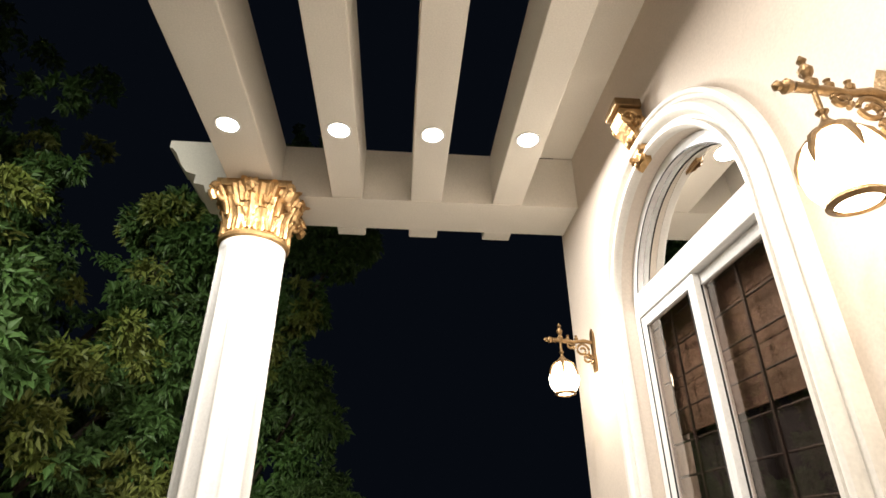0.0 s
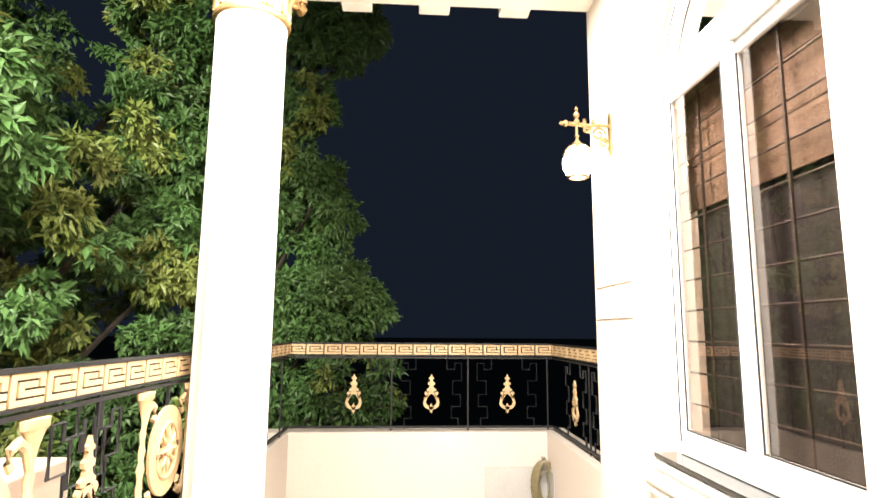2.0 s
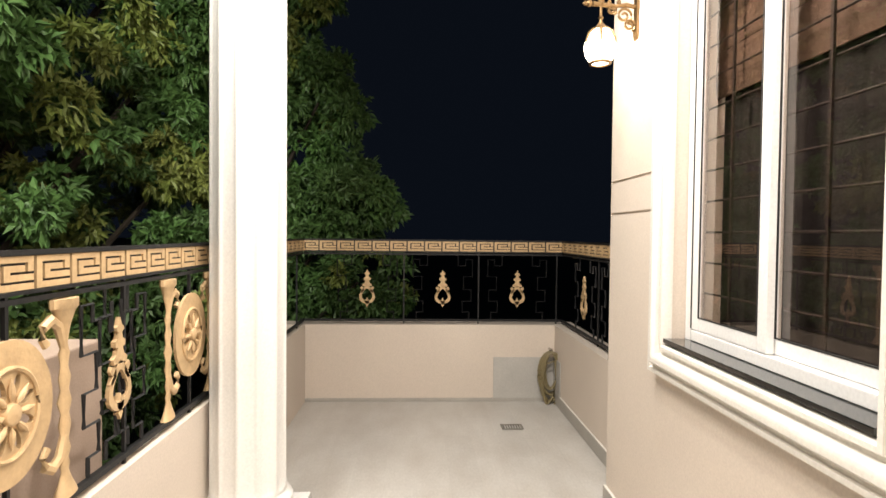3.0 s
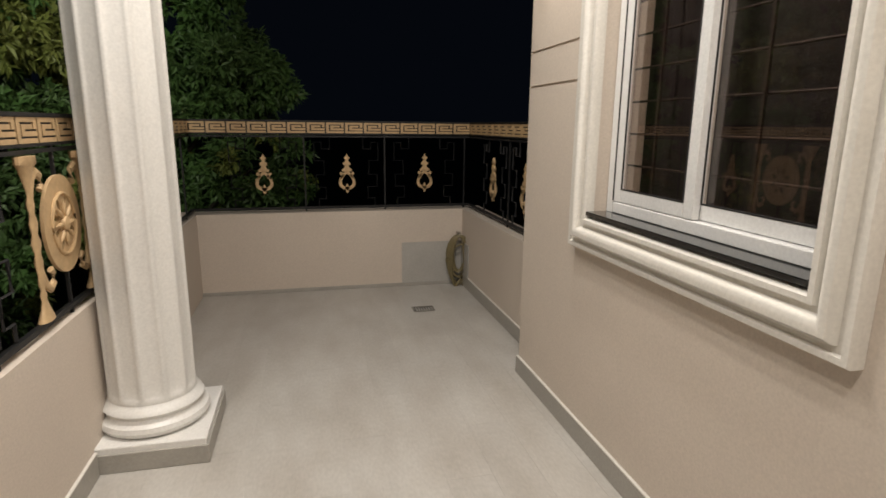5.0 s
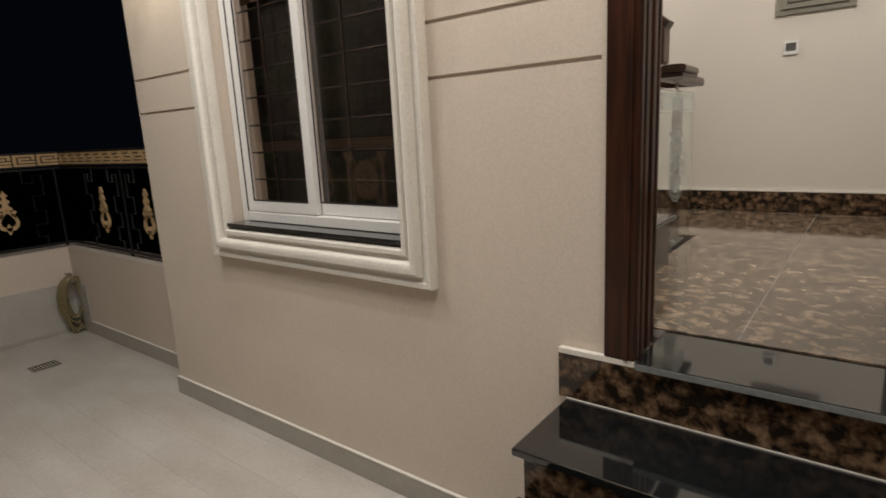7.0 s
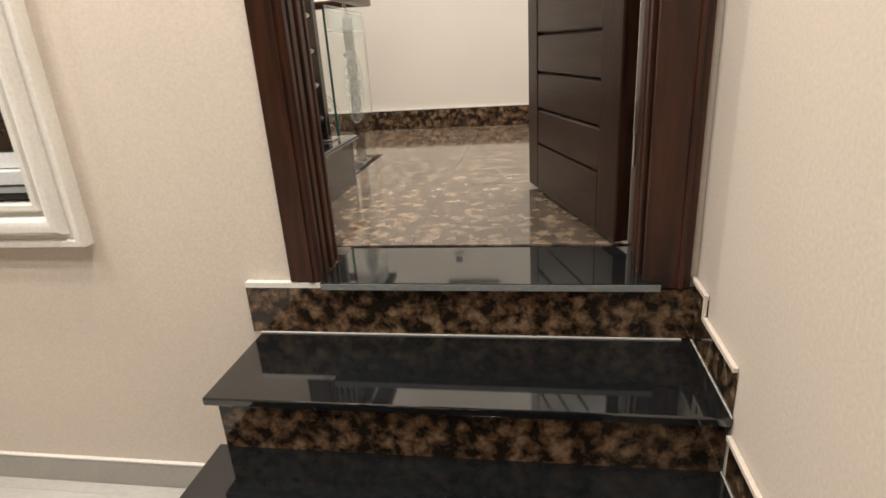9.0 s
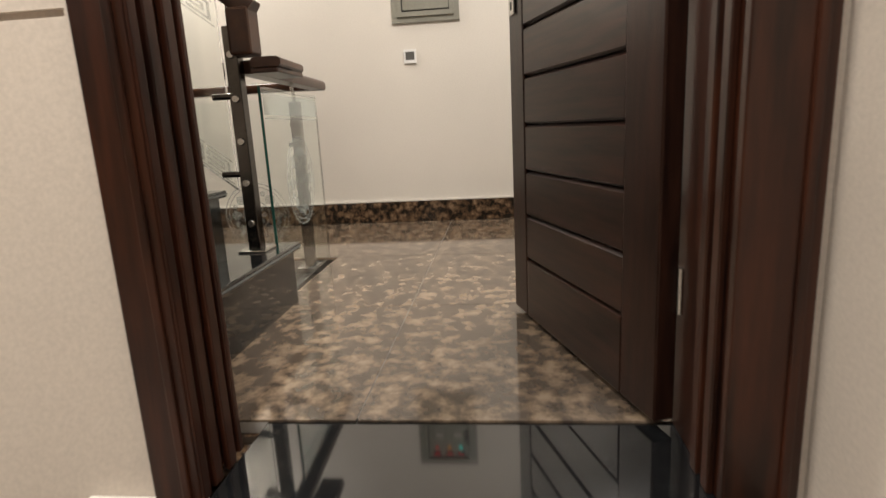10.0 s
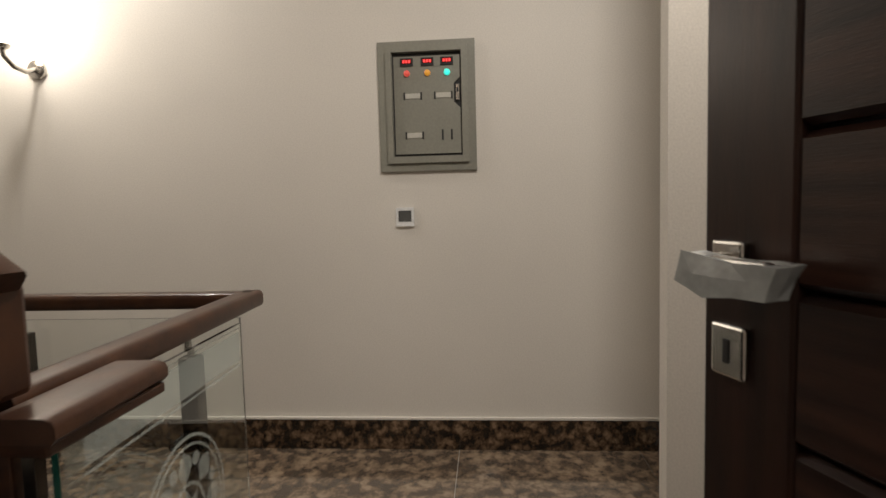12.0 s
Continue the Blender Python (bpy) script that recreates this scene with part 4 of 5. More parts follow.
for k in range(7):
    yk, zk = 2.35 - 0.275 * k, FIN - 0.03 - 0.178 * k
    if yk < 1.4:
        break
    part("tread", box(SXE + 0.01, GTX + 0.04, yk, yk + 0.30, zk - 0.03, zk, 0.004), BLACK_GRANITE, lower)
    part("riser", box(SXE + 0.012, GTX + 0.04, yk + 0.02, yk + 0.04, zk - 0.21, zk - 0.031), BLACK_GRANITE, lower)
setting("landing", boxes((SXE + 0.01, GTX + 0.045, 2.66, 3.598, FIN - 0.14, FIN - 0.004)), BLACK_GRANITE, "black granite landing beyond the stair opening", "floor")
setting("stairwell_lining", boxes((SXE - 0.06, SXE, 1.305, 3.598, -1.6, FIN - 0.02), (SXE, GTX + 0.05, 1.28, 1.30, -1.6, FIN - 0.13), (GTX + 0.045, GTX + 0.06, 1.305, 3.598, -1.6, FIN - 0.13), (SXE, GTX + 0.04, 1.31, 3.598, -1.7, -1.6)), HALL, "painted lining of the stair opening", "wall")

# electric panel
panel = thing("electric_panel", "grey metal distribution board recessed in the hall wall", "electric panel", (XH, 0.905, 2.07))
# local: y along the wall, z up, -x into the hall
part("flange", moved(plate([(-0.212, 0), (0.212, 0), (0.212, 0.56), (-0.212, 0.56)], 0.012, ([(-0.150, 0.065), (0.150, 0.065), (0.150, 0.51), (-0.150, 0.51)],)), Matrix(((0, -1, 0, -0.001), (-1, 0, 0, 0), (0, 0, 1, 0), (0, 0, 0, 1)))), GREY_BOX, panel)
part("inner_frame", moved(plate([(-0.178, 0.035), (0.178, 0.035), (0.178, 0.535), (-0.178, 0.535)], 0.010, ([(-0.152, 0.063), (0.152, 0.063), (0.152, 0.512), (-0.152, 0.512)],)), Matrix(((0, -1, 0, -0.014), (-1, 0, 0, 0), (0, 0, 1, 0), (0, 0, 0, 1)))), GREY_BOX, panel)
door_pts = [(-0.143, 0.075), (0.145, 0.075), (0.145, 0.27), (0.118, 0.295), (0.118, 0.375), (0.145, 0.40), (0.145, 0.495), (-0.143, 0.495)]
part("panel_door", moved(plate(door_pts, 0.006), Matrix(((0, -1, 0, -0.004), (-1, 0, 0, 0), (0, 0, 1, 0), (0, 0, 0, 1)))), GREY_BOX, panel, "grey steel door")
# black sheet put in for the shade in the gap round the door
part("gap", box(-0.0035, -0.0015, -0.15, 0.15, 0.065, 0.51), RUBBER, panel)
part("lock", box(-0.014, -0.004, -0.143, -0.126, 0.30, 0.37, 0.003), STEEL, panel, "chrome flush lock")
part("lock_slot", box(-0.0155, -0.0135, -0.138, -0.131, 0.335, 0.355), RUBBER, panel)


def face_box(y, z, w, h, material, name, d=0.010, label=""):
    return part(name, box(-d - 0.010, -0.0095, -y - w / 2, -y + w / 2, z - h / 2, z + h / 2, 0.001), material, panel, label)


RED = mat("red_lit_digits", (0.5, 0.02, 0.02), 0.3, bump=0.0, emit=(1.0, 0.05, 0.05), power=4.5)
DARKRED = mat("dark_red_display_window", (0.07, 0.008, 0.008), 0.2, bump=0.0)
RED_L = mat("red_pilot_light", (0.5, 0.05, 0.04), 0.3, bump=0.0, emit=(1.0, 0.12, 0.08), power=1.1)
AMBER = mat("amber_pilot_light", (0.5, 0.22, 0.03), 0.3, bump=0.0, emit=(1.0, 0.42, 0.05), power=1.1)
CYAN = mat("cyan_pilot_light", (0.05, 0.6, 0.5), 0.3, bump=0.0, emit=(0.05, 1.0, 0.8), power=2.5)
LABEL = mat("pale_label", (0.55, 0.53, 0.47), 0.5, bump=0.0)
for y, mm in ((-0.085, RED_L), (0.005, AMBER), (0.090, CYAN)):
    face_box(y, 0.470, 0.056, 0.034, RUBBER, "meter", 0.006, "black digital meter")
    face_box(y, 0.472, 0.044, 0.022, DARKRED, "display", 0.007)
    for q in (-1, 0, 1):
        face_box(y + 0.0125 * q, 0.472, 0.008, 0.012, RED, "digit", 0.0078, "lit red digit")
    part("pilot_light", moved(lathe([(0.013, 0), (0.012, 0.010), (0.006, 0.014), (0.001, 0.015)], 16), pose(-0.010, -y, 0.422, 0, -90, 0)), mm, panel, smooth=True)
for y, z in ((-0.062, 0.325), (0.072, 0.325), (-0.058, 0.155)):
    face_box(y, z, 0.066, 0.022, LABEL, "label_strip", 0.002, "pale label strip")
    for e in (-1, 1):
        face_box(y + e * 0.037, z, 0.007, 0.032, RUBBER, "slot", 0.003)
for y in (0.065, 0.105):
    face_box(y, 0.155, 0.008, 0.045, RUBBER, "slot", 0.002)

thermo = thing("wall_switch", "white wall switch with a grey rocker", "switch", (XH, 1.018, 1.87))
part("plate", moved(plate([(-0.04, -0.042), (0.04, -0.042), (0.04, 0.042), (-0.04, 0.042)], 0.010, ([(-0.029, -0.022), (0.029, -0.022), (0.029, 0.028), (-0.029, 0.028)],)), Matrix(((0, -1, 0, -0.001), (-1, 0, 0, 0), (0, 0, 1, 0), (0, 0, 0, 1)))), FRAME, thermo, "white plastic cover plate")
part("rocker", box(-0.009, -0.002, -0.028, 0.028, -0.021, 0.027, 0.002), mat("grey_rocker", (0.10, 0.10, 0.095), 0.4, bump=0.0), thermo)

# hall wall lamp
wl = thing("hall_wall_lamp", "lit glass wall lamp on a chrome arm", "wall lamp", (XH, 2.70, 2.585))
part("wall_disc", moved(lathe([(0.045, 0), (0.042, 0.012), (0.03, 0.018)], 24), pose(-0.001, 0, 0.0, 0, -90, 0)), STEEL, wl, smooth=True)
part("arm", tube([(-0.015, 0, 0.0), (-0.06, 0.01, -0.02), (-0.11, 0.02, -0.01), (-0.15, 0.03, 0.03), (-0.155, 0.03, 0.06)], 0.011, 10), STEEL, wl, "curved chrome arm", True)
part("cup", moved(lathe([(0.006, 0.05), (0.028, 0.06), (0.034, 0.075), (0.03, 0.08)], 20), pose(-0.155, 0.03, 0)), STEEL, wl, smooth=True)
sh = part("shade", moved(lathe([(0.03, 0.078), (0.055, 0.10), (0.085, 0.15), (0.10, 0.21), (0.095, 0.27), (0.105, 0.31)], 24), pose(-0.155, 0.03, 0)), LAMP_GLOW, wl, "glowing frosted glass shade", True)
sh.visible_shadow = False

# stone cladding on the far part of the hall wall
STONE = random_tone(mat("brown_split_stone", (0.36, 0.25, 0.16), 0.75, noise_scale=9, bump=0.25, fine=45, colour2=(0.20, 0.13, 0.08)), 0.35)
cladding = setting("stone_cladding", boxes((XH - 0.012, XH - 0.001, 3.24, 3.6, 0.96, 3.69)), mat("dark_stone_joint", (0.06, 0.045, 0.035), 0.9), "rough brown split stone cladding", "cladding")
rng = random.Random(4)
z = 0.965
while z < 3.6:
    hgt = rng.choice((0.075, 0.09, 0.105))
    y = 3.25
    while y < 3.58:
        w = min(rng.uniform(0.14, 0.30), 3.598 - y)
        if w > 0.04:
            b = box(XH - 0.03 - rng.uniform(0, 0.018), XH - 0.0125, y + 0.004, y + w - 0.004, z + 0.003, z + hgt - 0.003)
            for v in b.verts:
                if v.co.x < XH - 0.02:
                    v.co += Vector((rng.uniform(-0.005, 0.005), rng.uniform(-0.004, 0.004), rng.uniform(-0.004, 0.004)))
            part("stone", b, STONE, cladding)
        y += w
    z += hgt

# ---------- terrace railings ----------
KW, KH = 0.155, 0.088
key_src = None


def key_strip(parent, length, z, flip=False):
    """A band of gold meander units on a dark plate, along local x."""
    global key_src
    n = round(length / KW)
    w = length / n
    part("band_backing", box(0, length, 0.007, 0.010, z - 0.002, z + KH + 0.002), IRON, parent)
    part("band_edge", boxes((0, length, -0.004, 0.012, z + KH + 0.002, z + KH + 0.016), (0, length, -0.004, 0.012, z - 0.012, z - 0.002)), IRON, parent)
    unit = part("key_unit", key_unit(w * 0.998, KH, 0.007, True), GOLD_FLAT, parent, "gold meander plate")
    for i in range(n):
        o = unit if i == 0 else new("key_unit", unit.data)
        o.parent = parent
        o.matrix_basis = pose(i * w, 0, z)


def key_bars(parent, x0, z0, z1, mirror=False, mat_=None):
    """Thin flat iron bars bent in a square meander between the ornaments."""
    s = -1 if mirror else 1
    pts = [(0.0, z1), (0.0, z1 - 0.10), (0.07, z1 - 0.10), (0.07, z1 - 0.045), (0.13, z1 - 0.045), (0.13, z1 - 0.20), (0.05, z1 - 0.20), (0.05, z1 - 0.32), (0.12, z1 - 0.32), (0.12, z0 + 0.16), (0.04, z0 + 0.16), (0.04, z0 + 0.06), (0.10, z0 + 0.06), (0.10, z0)]
    part("meander_bar", tube([(x0 + s * a, 0.006, b) for a, b in pts], 0.0075, 4), mat_ or IRON, parent)


def teardrop(r, h, n=22):
    """A drop outline: round below, drawn to a point above."""
    pts = []
    for i in range(n):
        a = 2 * math.pi * i / n
        k = (0.5 + 0.5 * math.sin(a))
        pts.append((r * math.cos(a) * (1 - 0.62 * k ** 1.5), -h * 0.42 + h * k))
    return pts


def finial_ornament(parent, x, z, s=1.0):
    """Gold drop ornament: open drop with a leaf in it, side curls and a stepped crown."""
    d = 0.014
    def put(name, bm):
        part(name, moved(bm, pose(x, -0.008, z) @ Matrix.Diagonal((s, 1, s, 1))), GOLD_FLAT, parent, "gold ornament", False)
    hole = [(a * 0.66, b * 0.66 + 0.004) for a, b in teardrop(0.098, 0.19)]
    put("drop_ring", plate(teardrop(0.098, 0.19), d, (hole,)))
    put("drop_leaf", plate([(0, -0.085), (0.022, -0.066), (0.024, -0.048), (0.012, -0.040), (0.006, -0.024), (0, -0.014), (-0.006, -0.024), (-0.012, -0.040), (-0.024, -0.048), (-0.022, -0.066)], d + 0.006))
    crown = [(0.0, 0.275), (0.012, 0.245), (0.026, 0.238), (0.026, 0.225), (0.012, 0.218), (0.018, 0.195), (0.036, 0.185), (0.034, 0.165), (0.018, 0.16), (0.026, 0.135), (0.05, 0.12), (0.045, 0.10), (0.02, 0.10)]
    put("crown", plate(crown + [(-a, b) for a, b in crown[:0:-1]], d + 0.002))
    for q in (-1, 1):
        put("curl", plate([(q * 0.03, 0.085), (q * 0.062, 0.10), (q * 0.072, 0.082), (q * 0.06, 0.065), (q * 0.045, 0.06), (q * 0.075, 0.035), (q * 0.055, 0.03), (q * 0.03, 0.055)][::q], d - 0.003))
    put("foot_drop", plate([(0.0, -0.115), (0.016, -0.09), (0.0, -0.07), (-0.016, -0.09)], d + 0.004))


def medallion(parent, x, z, r):
    """Gold oval wheel medallion with a pierced rosette."""
    holes = []
    for k in range(8):
        a = radians(45 * k + 22.5)
        c = (0.40 * r * math.cos(a), 0.40 * r * 1.12 * math.sin(a))
        holes.append([(c[0] + 0.19 * r * math.cos(t) * math.cos(a) - 0.075 * r * math.sin(t) * math.sin(a), c[1] + 0.19 * r * math.cos(t) * math.sin(a) + 0.075 * r * math.sin(t) * math.cos(a)) for t in [2 * math.pi * i / 10 for i in range(10)]])
    part("medallion", moved(plate(ellipse(0, 0, r, r * 1.12, 40), 0.012, holes), pose(x, -0.006, z)), GOLD_FLAT, parent, "gold pierced wheel medallion")
    part("medallion_rim", moved(tube([(a, 0, b) for a, b in ellipse(0, 0, r * 0.62, r * 0.62 * 1.12, 32)], 0.007, 6, True), pose(x, -0.008, z)), GOLD_FLAT, parent, smooth=True)
    for k in range(8):
        a = radians(45 * k)
        part("petal", moved(lathe([(0.001, -0.026), (0.008, -0.010), (0.009, 0.008), (0.001, 0.036)], 8), pose(x, -0.012, z) @ pose(0.30 * r * math.cos(a), 0, 0.30 * r * 1.12 * math.sin(a), 0, 90 - 45 * k, 0)), GOLD_FLAT, parent, smooth=True)
    part("boss", moved(lathe([(0.03, 0), (0.026, 0.014), (0.002, 0.022)], 16), pose(x, -0.006, z, 90, 0, 0)), GOLD_FLAT, parent, smooth=True)
    for q in (-1, 1):
        for up in (-1, 1):
            pts = [(q * r * 1.36, up * r * 0.35), (q * r * 1.34, up * r * 0.80), (q * r * 1.22, up * r * 1.14), (q * r * 1.02, up * r * 1.26), (q * r * 0.84, up * r * 1.16), (q * r * 0.80, up * r * 0.98), (q * r * 0.90, up * r * 0.86)]
            part("scroll", moved(tube([(a, 0, b) for a, b in pts], [0.010, 0.014, 0.017, 0.018, 0.016, 0.013, 0.015], 7, flat=0.7), pose(x, 0.0, z)), GOLD_FLAT, parent, smooth=True)


def gold_baluster(parent, x, z0, z1):
    h = z1 - z0
    prof = [(0.052, 0), (0.046, 0.02), (0.030, 0.07), (0.016, 0.13), (0.022, 0.16), (0.014, 0.19), (0.024, 0.24), (0.016, 0.29), (0.026, 0.36), (0.018, 0.42), (0.030, 0.48), (0.018, 0.54), (0.026, 0.60), (0.016, 0.66), (0.024, 0.72), (0.014, 0.77), (0.018, 0.81), (0.030, 0.87), (0.046, 0.935), (0.052, 0.945), (0.060, 0.955), (0.060, 1.0)]
    part("baluster", moved(lathe([(r, t * h) for r, t in prof], 16, lambda a, z: 1 + 0.06 * math.cos(3 * a + 60 * z)), pose(x, 0.0, z0) @ Matrix.Diagonal((1, 0.4, 1, 1))), GOLD_FLAT, parent, "gold cast baluster", True)


RZ = 1.350


def iron_frame(parent, length, posts):
    part("bottom_bar", box(0, length, -0.006, 0.014, PT + 0.022, PT + 0.042), IRON, parent)
    part("middle_bar", box(0, length, -0.002, 0.012, RZ - 0.035, RZ - 0.020), IRON, parent)
    for x in posts:
        part("post", box(x - 0.006, x + 0.006, 0.000, 0.012, PT, RZ - 0.012), IRON, parent)


far = thing("terrace_railing", "black iron railing with gold meander band and drop ornaments", "railing", (-0.20, YF + 0.075, 0), "terrace railings")
LF = XR + 0.075 + 0.20
iron_frame(far, LF, (0.93, 1.61, 2.33))
key_strip(far, LF, RZ)
for ox in (-0.285 + 0.20, 0.398 + 0.20, 1.083 + 0.20, 1.765 + 0.20):
    if ox > 0.1:
        finial_ornament(far, ox, 0.940, 0.88)
    for mm in (False, True):
        if 0.2 < ox + (0.05 if not mm else -0.05):
            key_bars(far, ox + (-0.14 if mm else 0.14), PT + 0.045, RZ - 0.03, mm)
side = thing("terrace_railing", "black iron railing with gold meander band beside the house", "railing", (XR + 0.075, YF + 0.07, 0), "terrace railings", rz=-90)
LS = YF + 0.07 - YC
iron_frame(side, LS, (1.04,))
key_strip(side, LS, RZ)
for oy in (0.70, 1.38):
    finial_ornament(side, oy, 0.940, 0.88)
    for mm in (False, True):
        key_bars(side, oy + (-0.14 if mm else 0.14), PT + 0.045, RZ - 0.03, mm)
garden = thing("terrace_railing", "ornate iron railing with gold medallions and meander band along the garden", "railing", (XL - 0.025, 0.02, 0), "terrace railings", rz=90)
LG = YF + 0.06 - 0.02
iron_frame(garden, LG, [0.37 + 0.563 * k for k in range(10)])
key_strip(garden, LG, RZ)
for yc in (0.95, 2.076, 3.206, 4.34):
    xx = yc - 0.02
    medallion(garden, xx, 1.045, 0.166)
    gold_baluster(garden, xx - 0.228, PT + 0.045, RZ - 0.04)
    gold_baluster(garden, xx + 0.228, PT + 0.045, RZ - 0.04)
    finial_ornament(garden, xx + 0.521, 0.965, 0.90)
    for mm in (False, True):
        key_bars(garden, xx + 0.521 + (-0.07 if mm else 0.07), PT + 0.045, RZ - 0.03, mm)
        key_bars(garden, xx + 0.521 + (-0.03 if mm else 0.03), PT + 0.06, RZ - 0.08, not mm)

# ---------- hose and drain ----------
hose = thing("garden_hose", "coiled olive garden hose hanging on a tap in the corner", "hose", (2.05, YF - 0.05, -0.012))
rng = random.Random(7)
coil = []
for i in range(240):
    a = 2 * math.pi * i / 26 + math.pi / 2
    k = i // 26
    rx, rz = 0.062 + 0.012 * ((k * 7) % 4), 0.165 + 0.028 * ((k * 5) % 4)
    coil.append((rx * math.cos(a) + 0.012 * math.sin(k * 2.1), -0.022 - 0.05 * ((k * 3) % 5) / 5 - 0.01 * math.sin(a), 0.475 - rz + rz * math.sin(a)))
coil += [(0.03, -0.05, 0.40), (0.045, -0.06, 0.25), (0.02, -0.055, 0.08), (-0.03, -0.07, 0.02)]
part("coil", tube(coil, 0.0105, 8), PVC, hose, "coiled olive hose", True)
part("tap", moved(lathe([(0.012, 0), (0.012, 0.05), (0.018, 0.055), (0.018, 0.075)], 14), pose(0, 0.038, 0.49, 90, 0, 0)), STEEL, hose, "chrome tap", True)
part("spout", tube([(0, -0.03, 0.49), (0, -0.045, 0.485), (0, -0.05, 0.46)], 0.009, 10), STEEL, hose, smooth=True)
drain = thing("floor_drain", "grey metal floor drain grate set in the tiles", "drain", (1.60, 4.97, 0.0005))
part("grate_frame", moved(plate([(-0.085, -0.06), (0.085, -0.06), (0.085, 0.06), (-0.085, 0.06)], 0.004, ([(-0.07, -0.045), (0.07, -0.045), (0.07, 0.045), (-0.07, 0.045)],)), pose(0, 0, 0.004, 90, 0, 0)), STEEL, drain)
for k in range(7):
    part("slat", box(-0.066 + 0.02 * k, -0.058 + 0.02 * k, -0.045, 0.045, 0.0005, 0.003), STEEL_DARKENED, drain)

setting("garden_pier", box(-0.80, -0.40, 1.95, 2.93, -3.2, 1.075, 0.008), mat("pinkish_beige_render", (0.50, 0.38, 0.30), 0.75, noise_scale=3, vary=0.12, bump=0.02, fine=120), "beige painted masonry pier standing close behind the railing", "pier")

# ---------- ground, trees ----------
setting("ground", boxes((-400, 400, -400, 400, -3.4, -3.2)), mat("dark_lawn_soil", (0.035, 0.045, 0.02), 0.95, noise_scale=0.6, vary=0.5, bump=0.2), "dark garden ground below the terrace", "ground")
LEAF = mat("green_leaf", (0.085, 0.18, 0.045), 0.5, spec=0.35, noise_scale=1.1, bump=0.0, fine=12, colour2=(0.065, 0.115, 0.035))
YLEAF = mat("yellow_green_leaf", (0.23, 0.26, 0.07), 0.5, spec=0.35, noise_scale=1.5, bump=0.0, fine=12, colour2=(0.14, 0.19, 0.035))
BARK = mat("grey_brown_bark", (0.06, 0.045, 0.03), 0.9, noise_scale=6, vary=0.4, bump=0.3, fine=25)


def leaf_mesh(name, tips, rng, material, parent):
    """Rosettes of narrow drooping leaves, each a folded blade of two triangles, at the twig tips (place, outward axis)."""
    place, axis = np.array([p for p, _ in tips]), np.array([a for _, a in tips])
    per = 8
    n = len(tips) * per
    p = np.repeat(place, per, axis=0) + rng.normal(0, 0.018, (n, 3))
    d = np.repeat(axis, per, axis=0) * 0.55 + rng.normal(0, 0.62, (n, 3)) + (0, 0, -0.28)
    d /= np.linalg.norm(d, axis=1)[:, None]
    side = np.cross(d, rng.normal(0, 0.5, (n, 3)) + (0, 0, 1.0))
    side /= np.linalg.norm(side, axis=1)[:, None] + 1e-6
    up = np.cross(side, d)
    ln, wd = rng.uniform(0.065, 0.12, (n, 1)), rng.uniform(0.014, 0.026, (n, 1))
    mid = p + d * ln * 0.45 + up * 0.010
    vs = np.stack([p, mid + side * wd, p + d * ln - up * 0.012, mid - side * wd], axis=1).reshape(-1, 3)
    k = 4 * np.arange(n)[:, None]
    fs = np.concatenate([k + (0, 1, 2), k + (0, 2, 3)])
    me = bpy.data.meshes.new(name)
    me.from_pydata(vs.tolist(), [], fs.tolist())
    me.materials.append(material)
    o = new(name, me)
    o.parent = parent
    o["kind"] = "stuff"


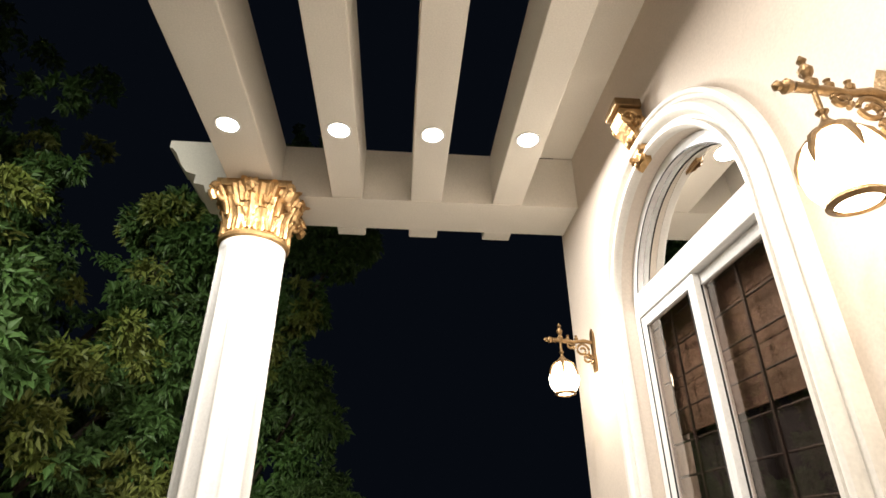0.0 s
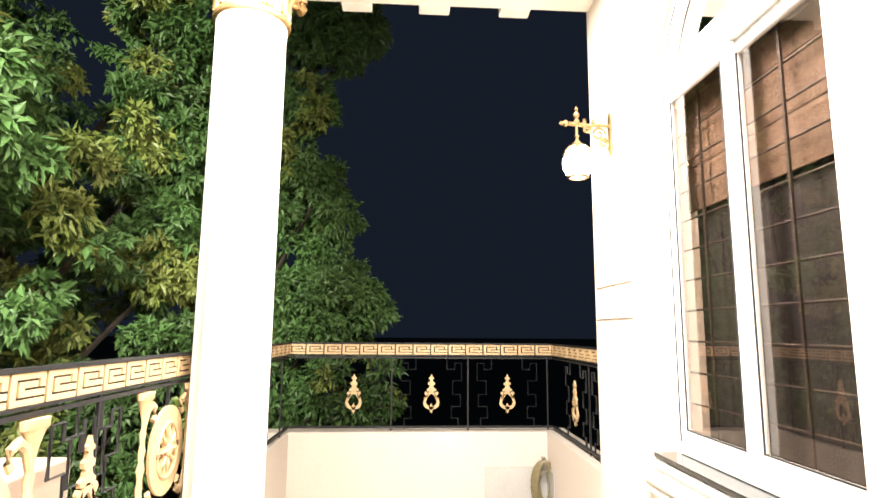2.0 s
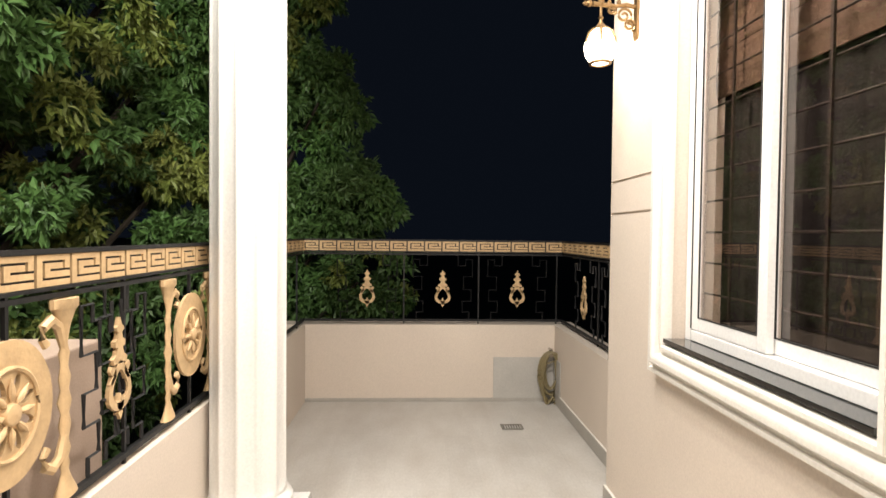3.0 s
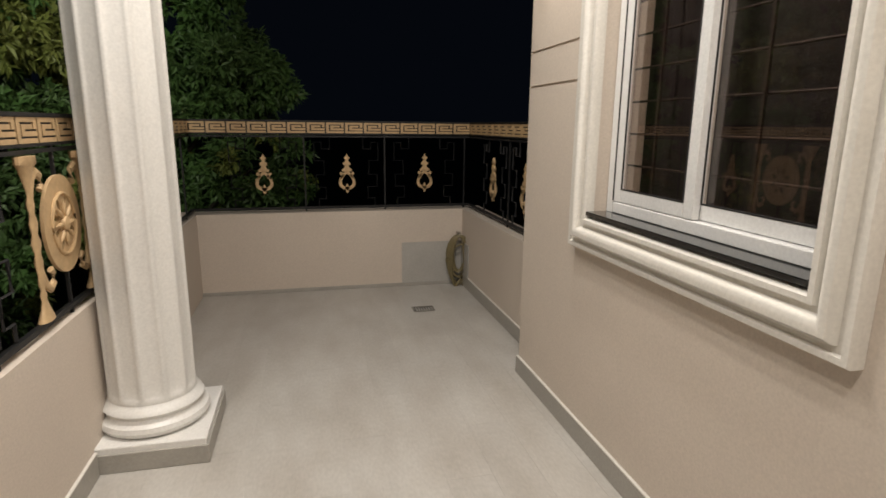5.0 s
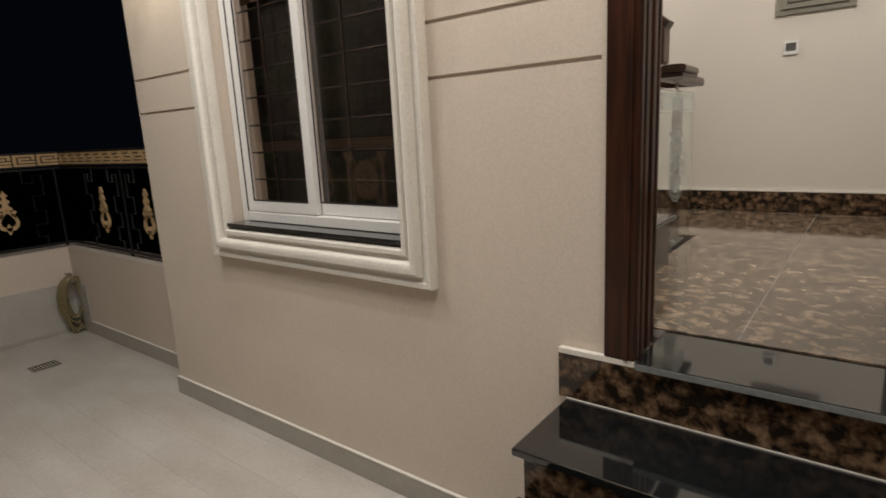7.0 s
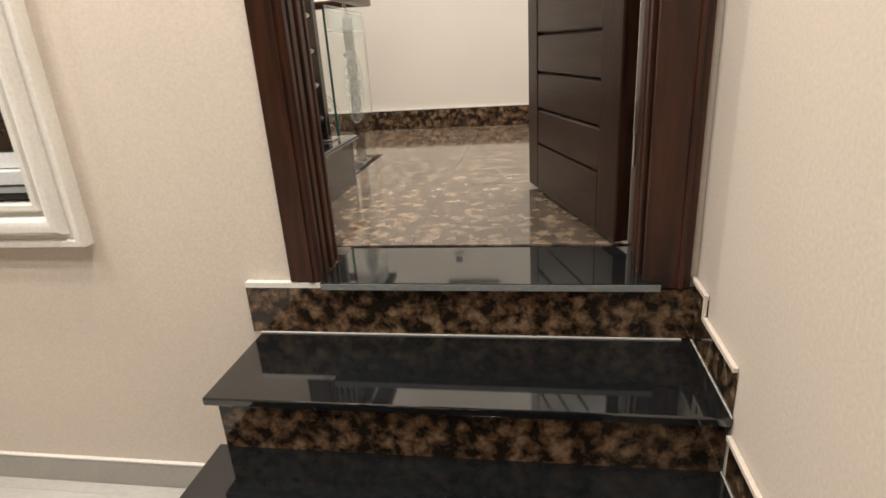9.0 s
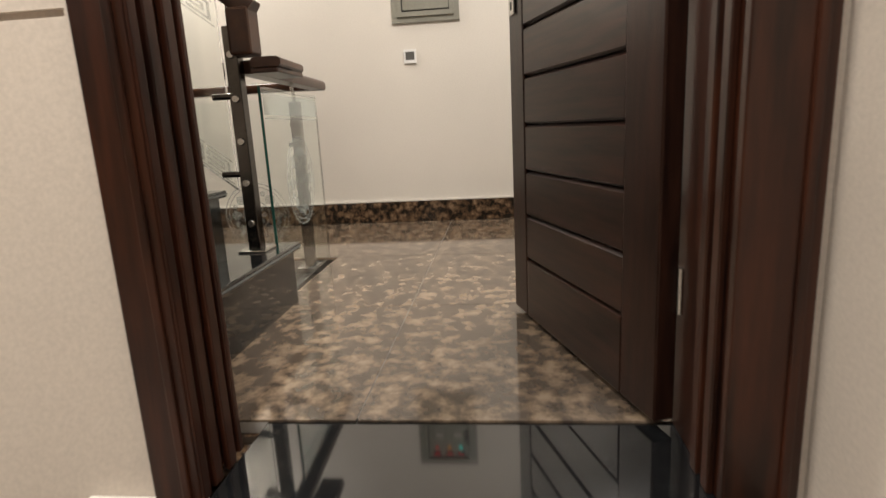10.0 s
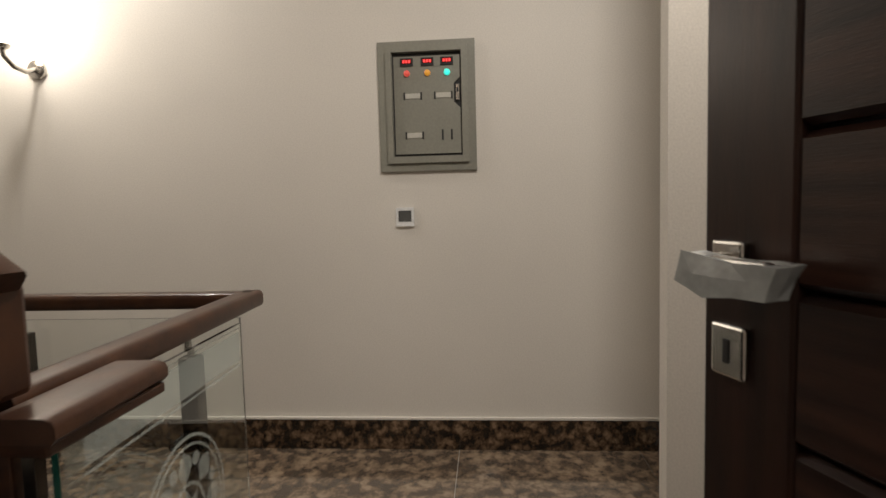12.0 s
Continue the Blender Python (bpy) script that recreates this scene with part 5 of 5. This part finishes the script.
def tree(at, top, crowns, seed, yellow=0.25, clumps=40, twigs=18):
    rng = np.random.default_rng(seed)
    t = thing("tree", "leafy green garden tree at night, lit by an added spot", "tree", at, "garden trees")
    h = top - at[2]
    limbs = tube([(0.1 * math.sin(3 * k / 8), 0.1 * math.cos(2 * k / 8), h * 0.85 * k / 8) for k in range(9)], [0.16 - 0.014 * k for k in range(9)], 9)
    for cx, cy, cz, rr in crowns:
        join(limbs, tube([(0, 0, h * 0.35), (cx * 0.4, cy * 0.4, (cz - at[2]) * 0.7), (cx, cy, cz - at[2])], [0.06, 0.04, 0.015], 6))
    part("trunk", limbs, BARK, t, "grey-brown trunk and limbs", True)
    green, young = [], []
    for cx, cy, cz, rr in crowns:
        for _ in range(int(clumps * rr * rr) + 6):
            d = rng.normal(0, 1, 3)
            d /= np.linalg.norm(d)
            lump = 0.80 + 0.45 * noise.noise(Vector((cx + d[0] * 1.7, cy + d[1] * 1.7, cz + d[2] * 1.7)))
            c = np.array((cx, cy, cz - at[2])) + d * rr * lump * rng.uniform(0.55, 1.08)
            q = rng.uniform(0.10, 0.24)
            tips = young if rng.random() < yellow else green
            for _ in range(int(twigs * (q / 0.17) ** 1.6) + 3):
                e = rng.normal(0, 1, 3) + d * 0.5 + (0, 0, 0.35)
                e /= np.linalg.norm(e)
                tips.append((c + e * q * (1.0, 1.0, 0.75) * rng.uniform(0.55, 1.05), e))
    leaf_mesh("crown", green, rng, LEAF, t)
    leaf_mesh("young_leaves", young, rng, YLEAF, t)
    return t


tree((-3.0, 4.6, -3.2), 4.5, ((0.9, -1.2, 2.7, 0.85), (0.8, 0.0, 1.9, 0.9), (0.9, 0.9, 3.1, 0.95), (0.9, -0.6, 0.7, 0.85), (0.7, 0.8, 0.6, 0.9), (0.4, 1.7, 2.2, 1.0), (0.9, -2.2, 1.4, 0.8), (0.7, -2.2, 2.9, 0.95), (0.5, -0.6, 3.5, 0.9), (0.8, -2.4, 0.0, 0.8), (0.9, 0.3, -0.6, 0.9), (0.5, 2.2, 0.4, 1.0), (1.6, 1.5, 1.0, 0.75), (1.6, 1.6, 2.2, 0.8), (1.65, 1.5, 3.4, 0.8), (1.5, 1.6, 4.6, 0.8), ), 1, yellow=0.24, clumps=52, twigs=20)
tree((-2.12, 8.2, -3.2), 5.0, ((2.2, -1.2, 5.1, 0.48), (1.5, -1.0, 4.2, 0.6), (1.85, -1.2, 2.95, 0.58), (1.4, -0.9, 3.3, 0.7), (2.2, -1.2, 1.75, 0.65), (2.3, -1.2, 0.95, 0.6), (1.6, -0.9, 1.9, 0.8), (1.3, -0.7, 0.6, 0.9), (2.4, -1.0, 0.2, 0.7), (2.0, -0.6, -0.6, 0.9), (1.6, -1.0, 5.3, 0.6), (0.7, -0.6, 4.9, 0.9), (1.2, 0.6, 7.3, 0.9)), 2, yellow=0.10, clumps=75, twigs=18)
tree((-4.4, 3.4, -3.2), 6.5, ((0.0, 0.5, 5.2, 1.6), (0.6, 2.2, 5.6, 1.4), (0.2, -1.4, 4.4, 1.4), (-0.4, 1.4, 3.2, 1.5), (-0.2, 3.0, 2.4, 1.6), (-0.4, 0.4, 1.0, 1.7), (0.3, 3.2, 4.4, 1.5), (0.0, 2.4, -0.4, 1.5)), 3, yellow=0.10, clumps=30, twigs=18)
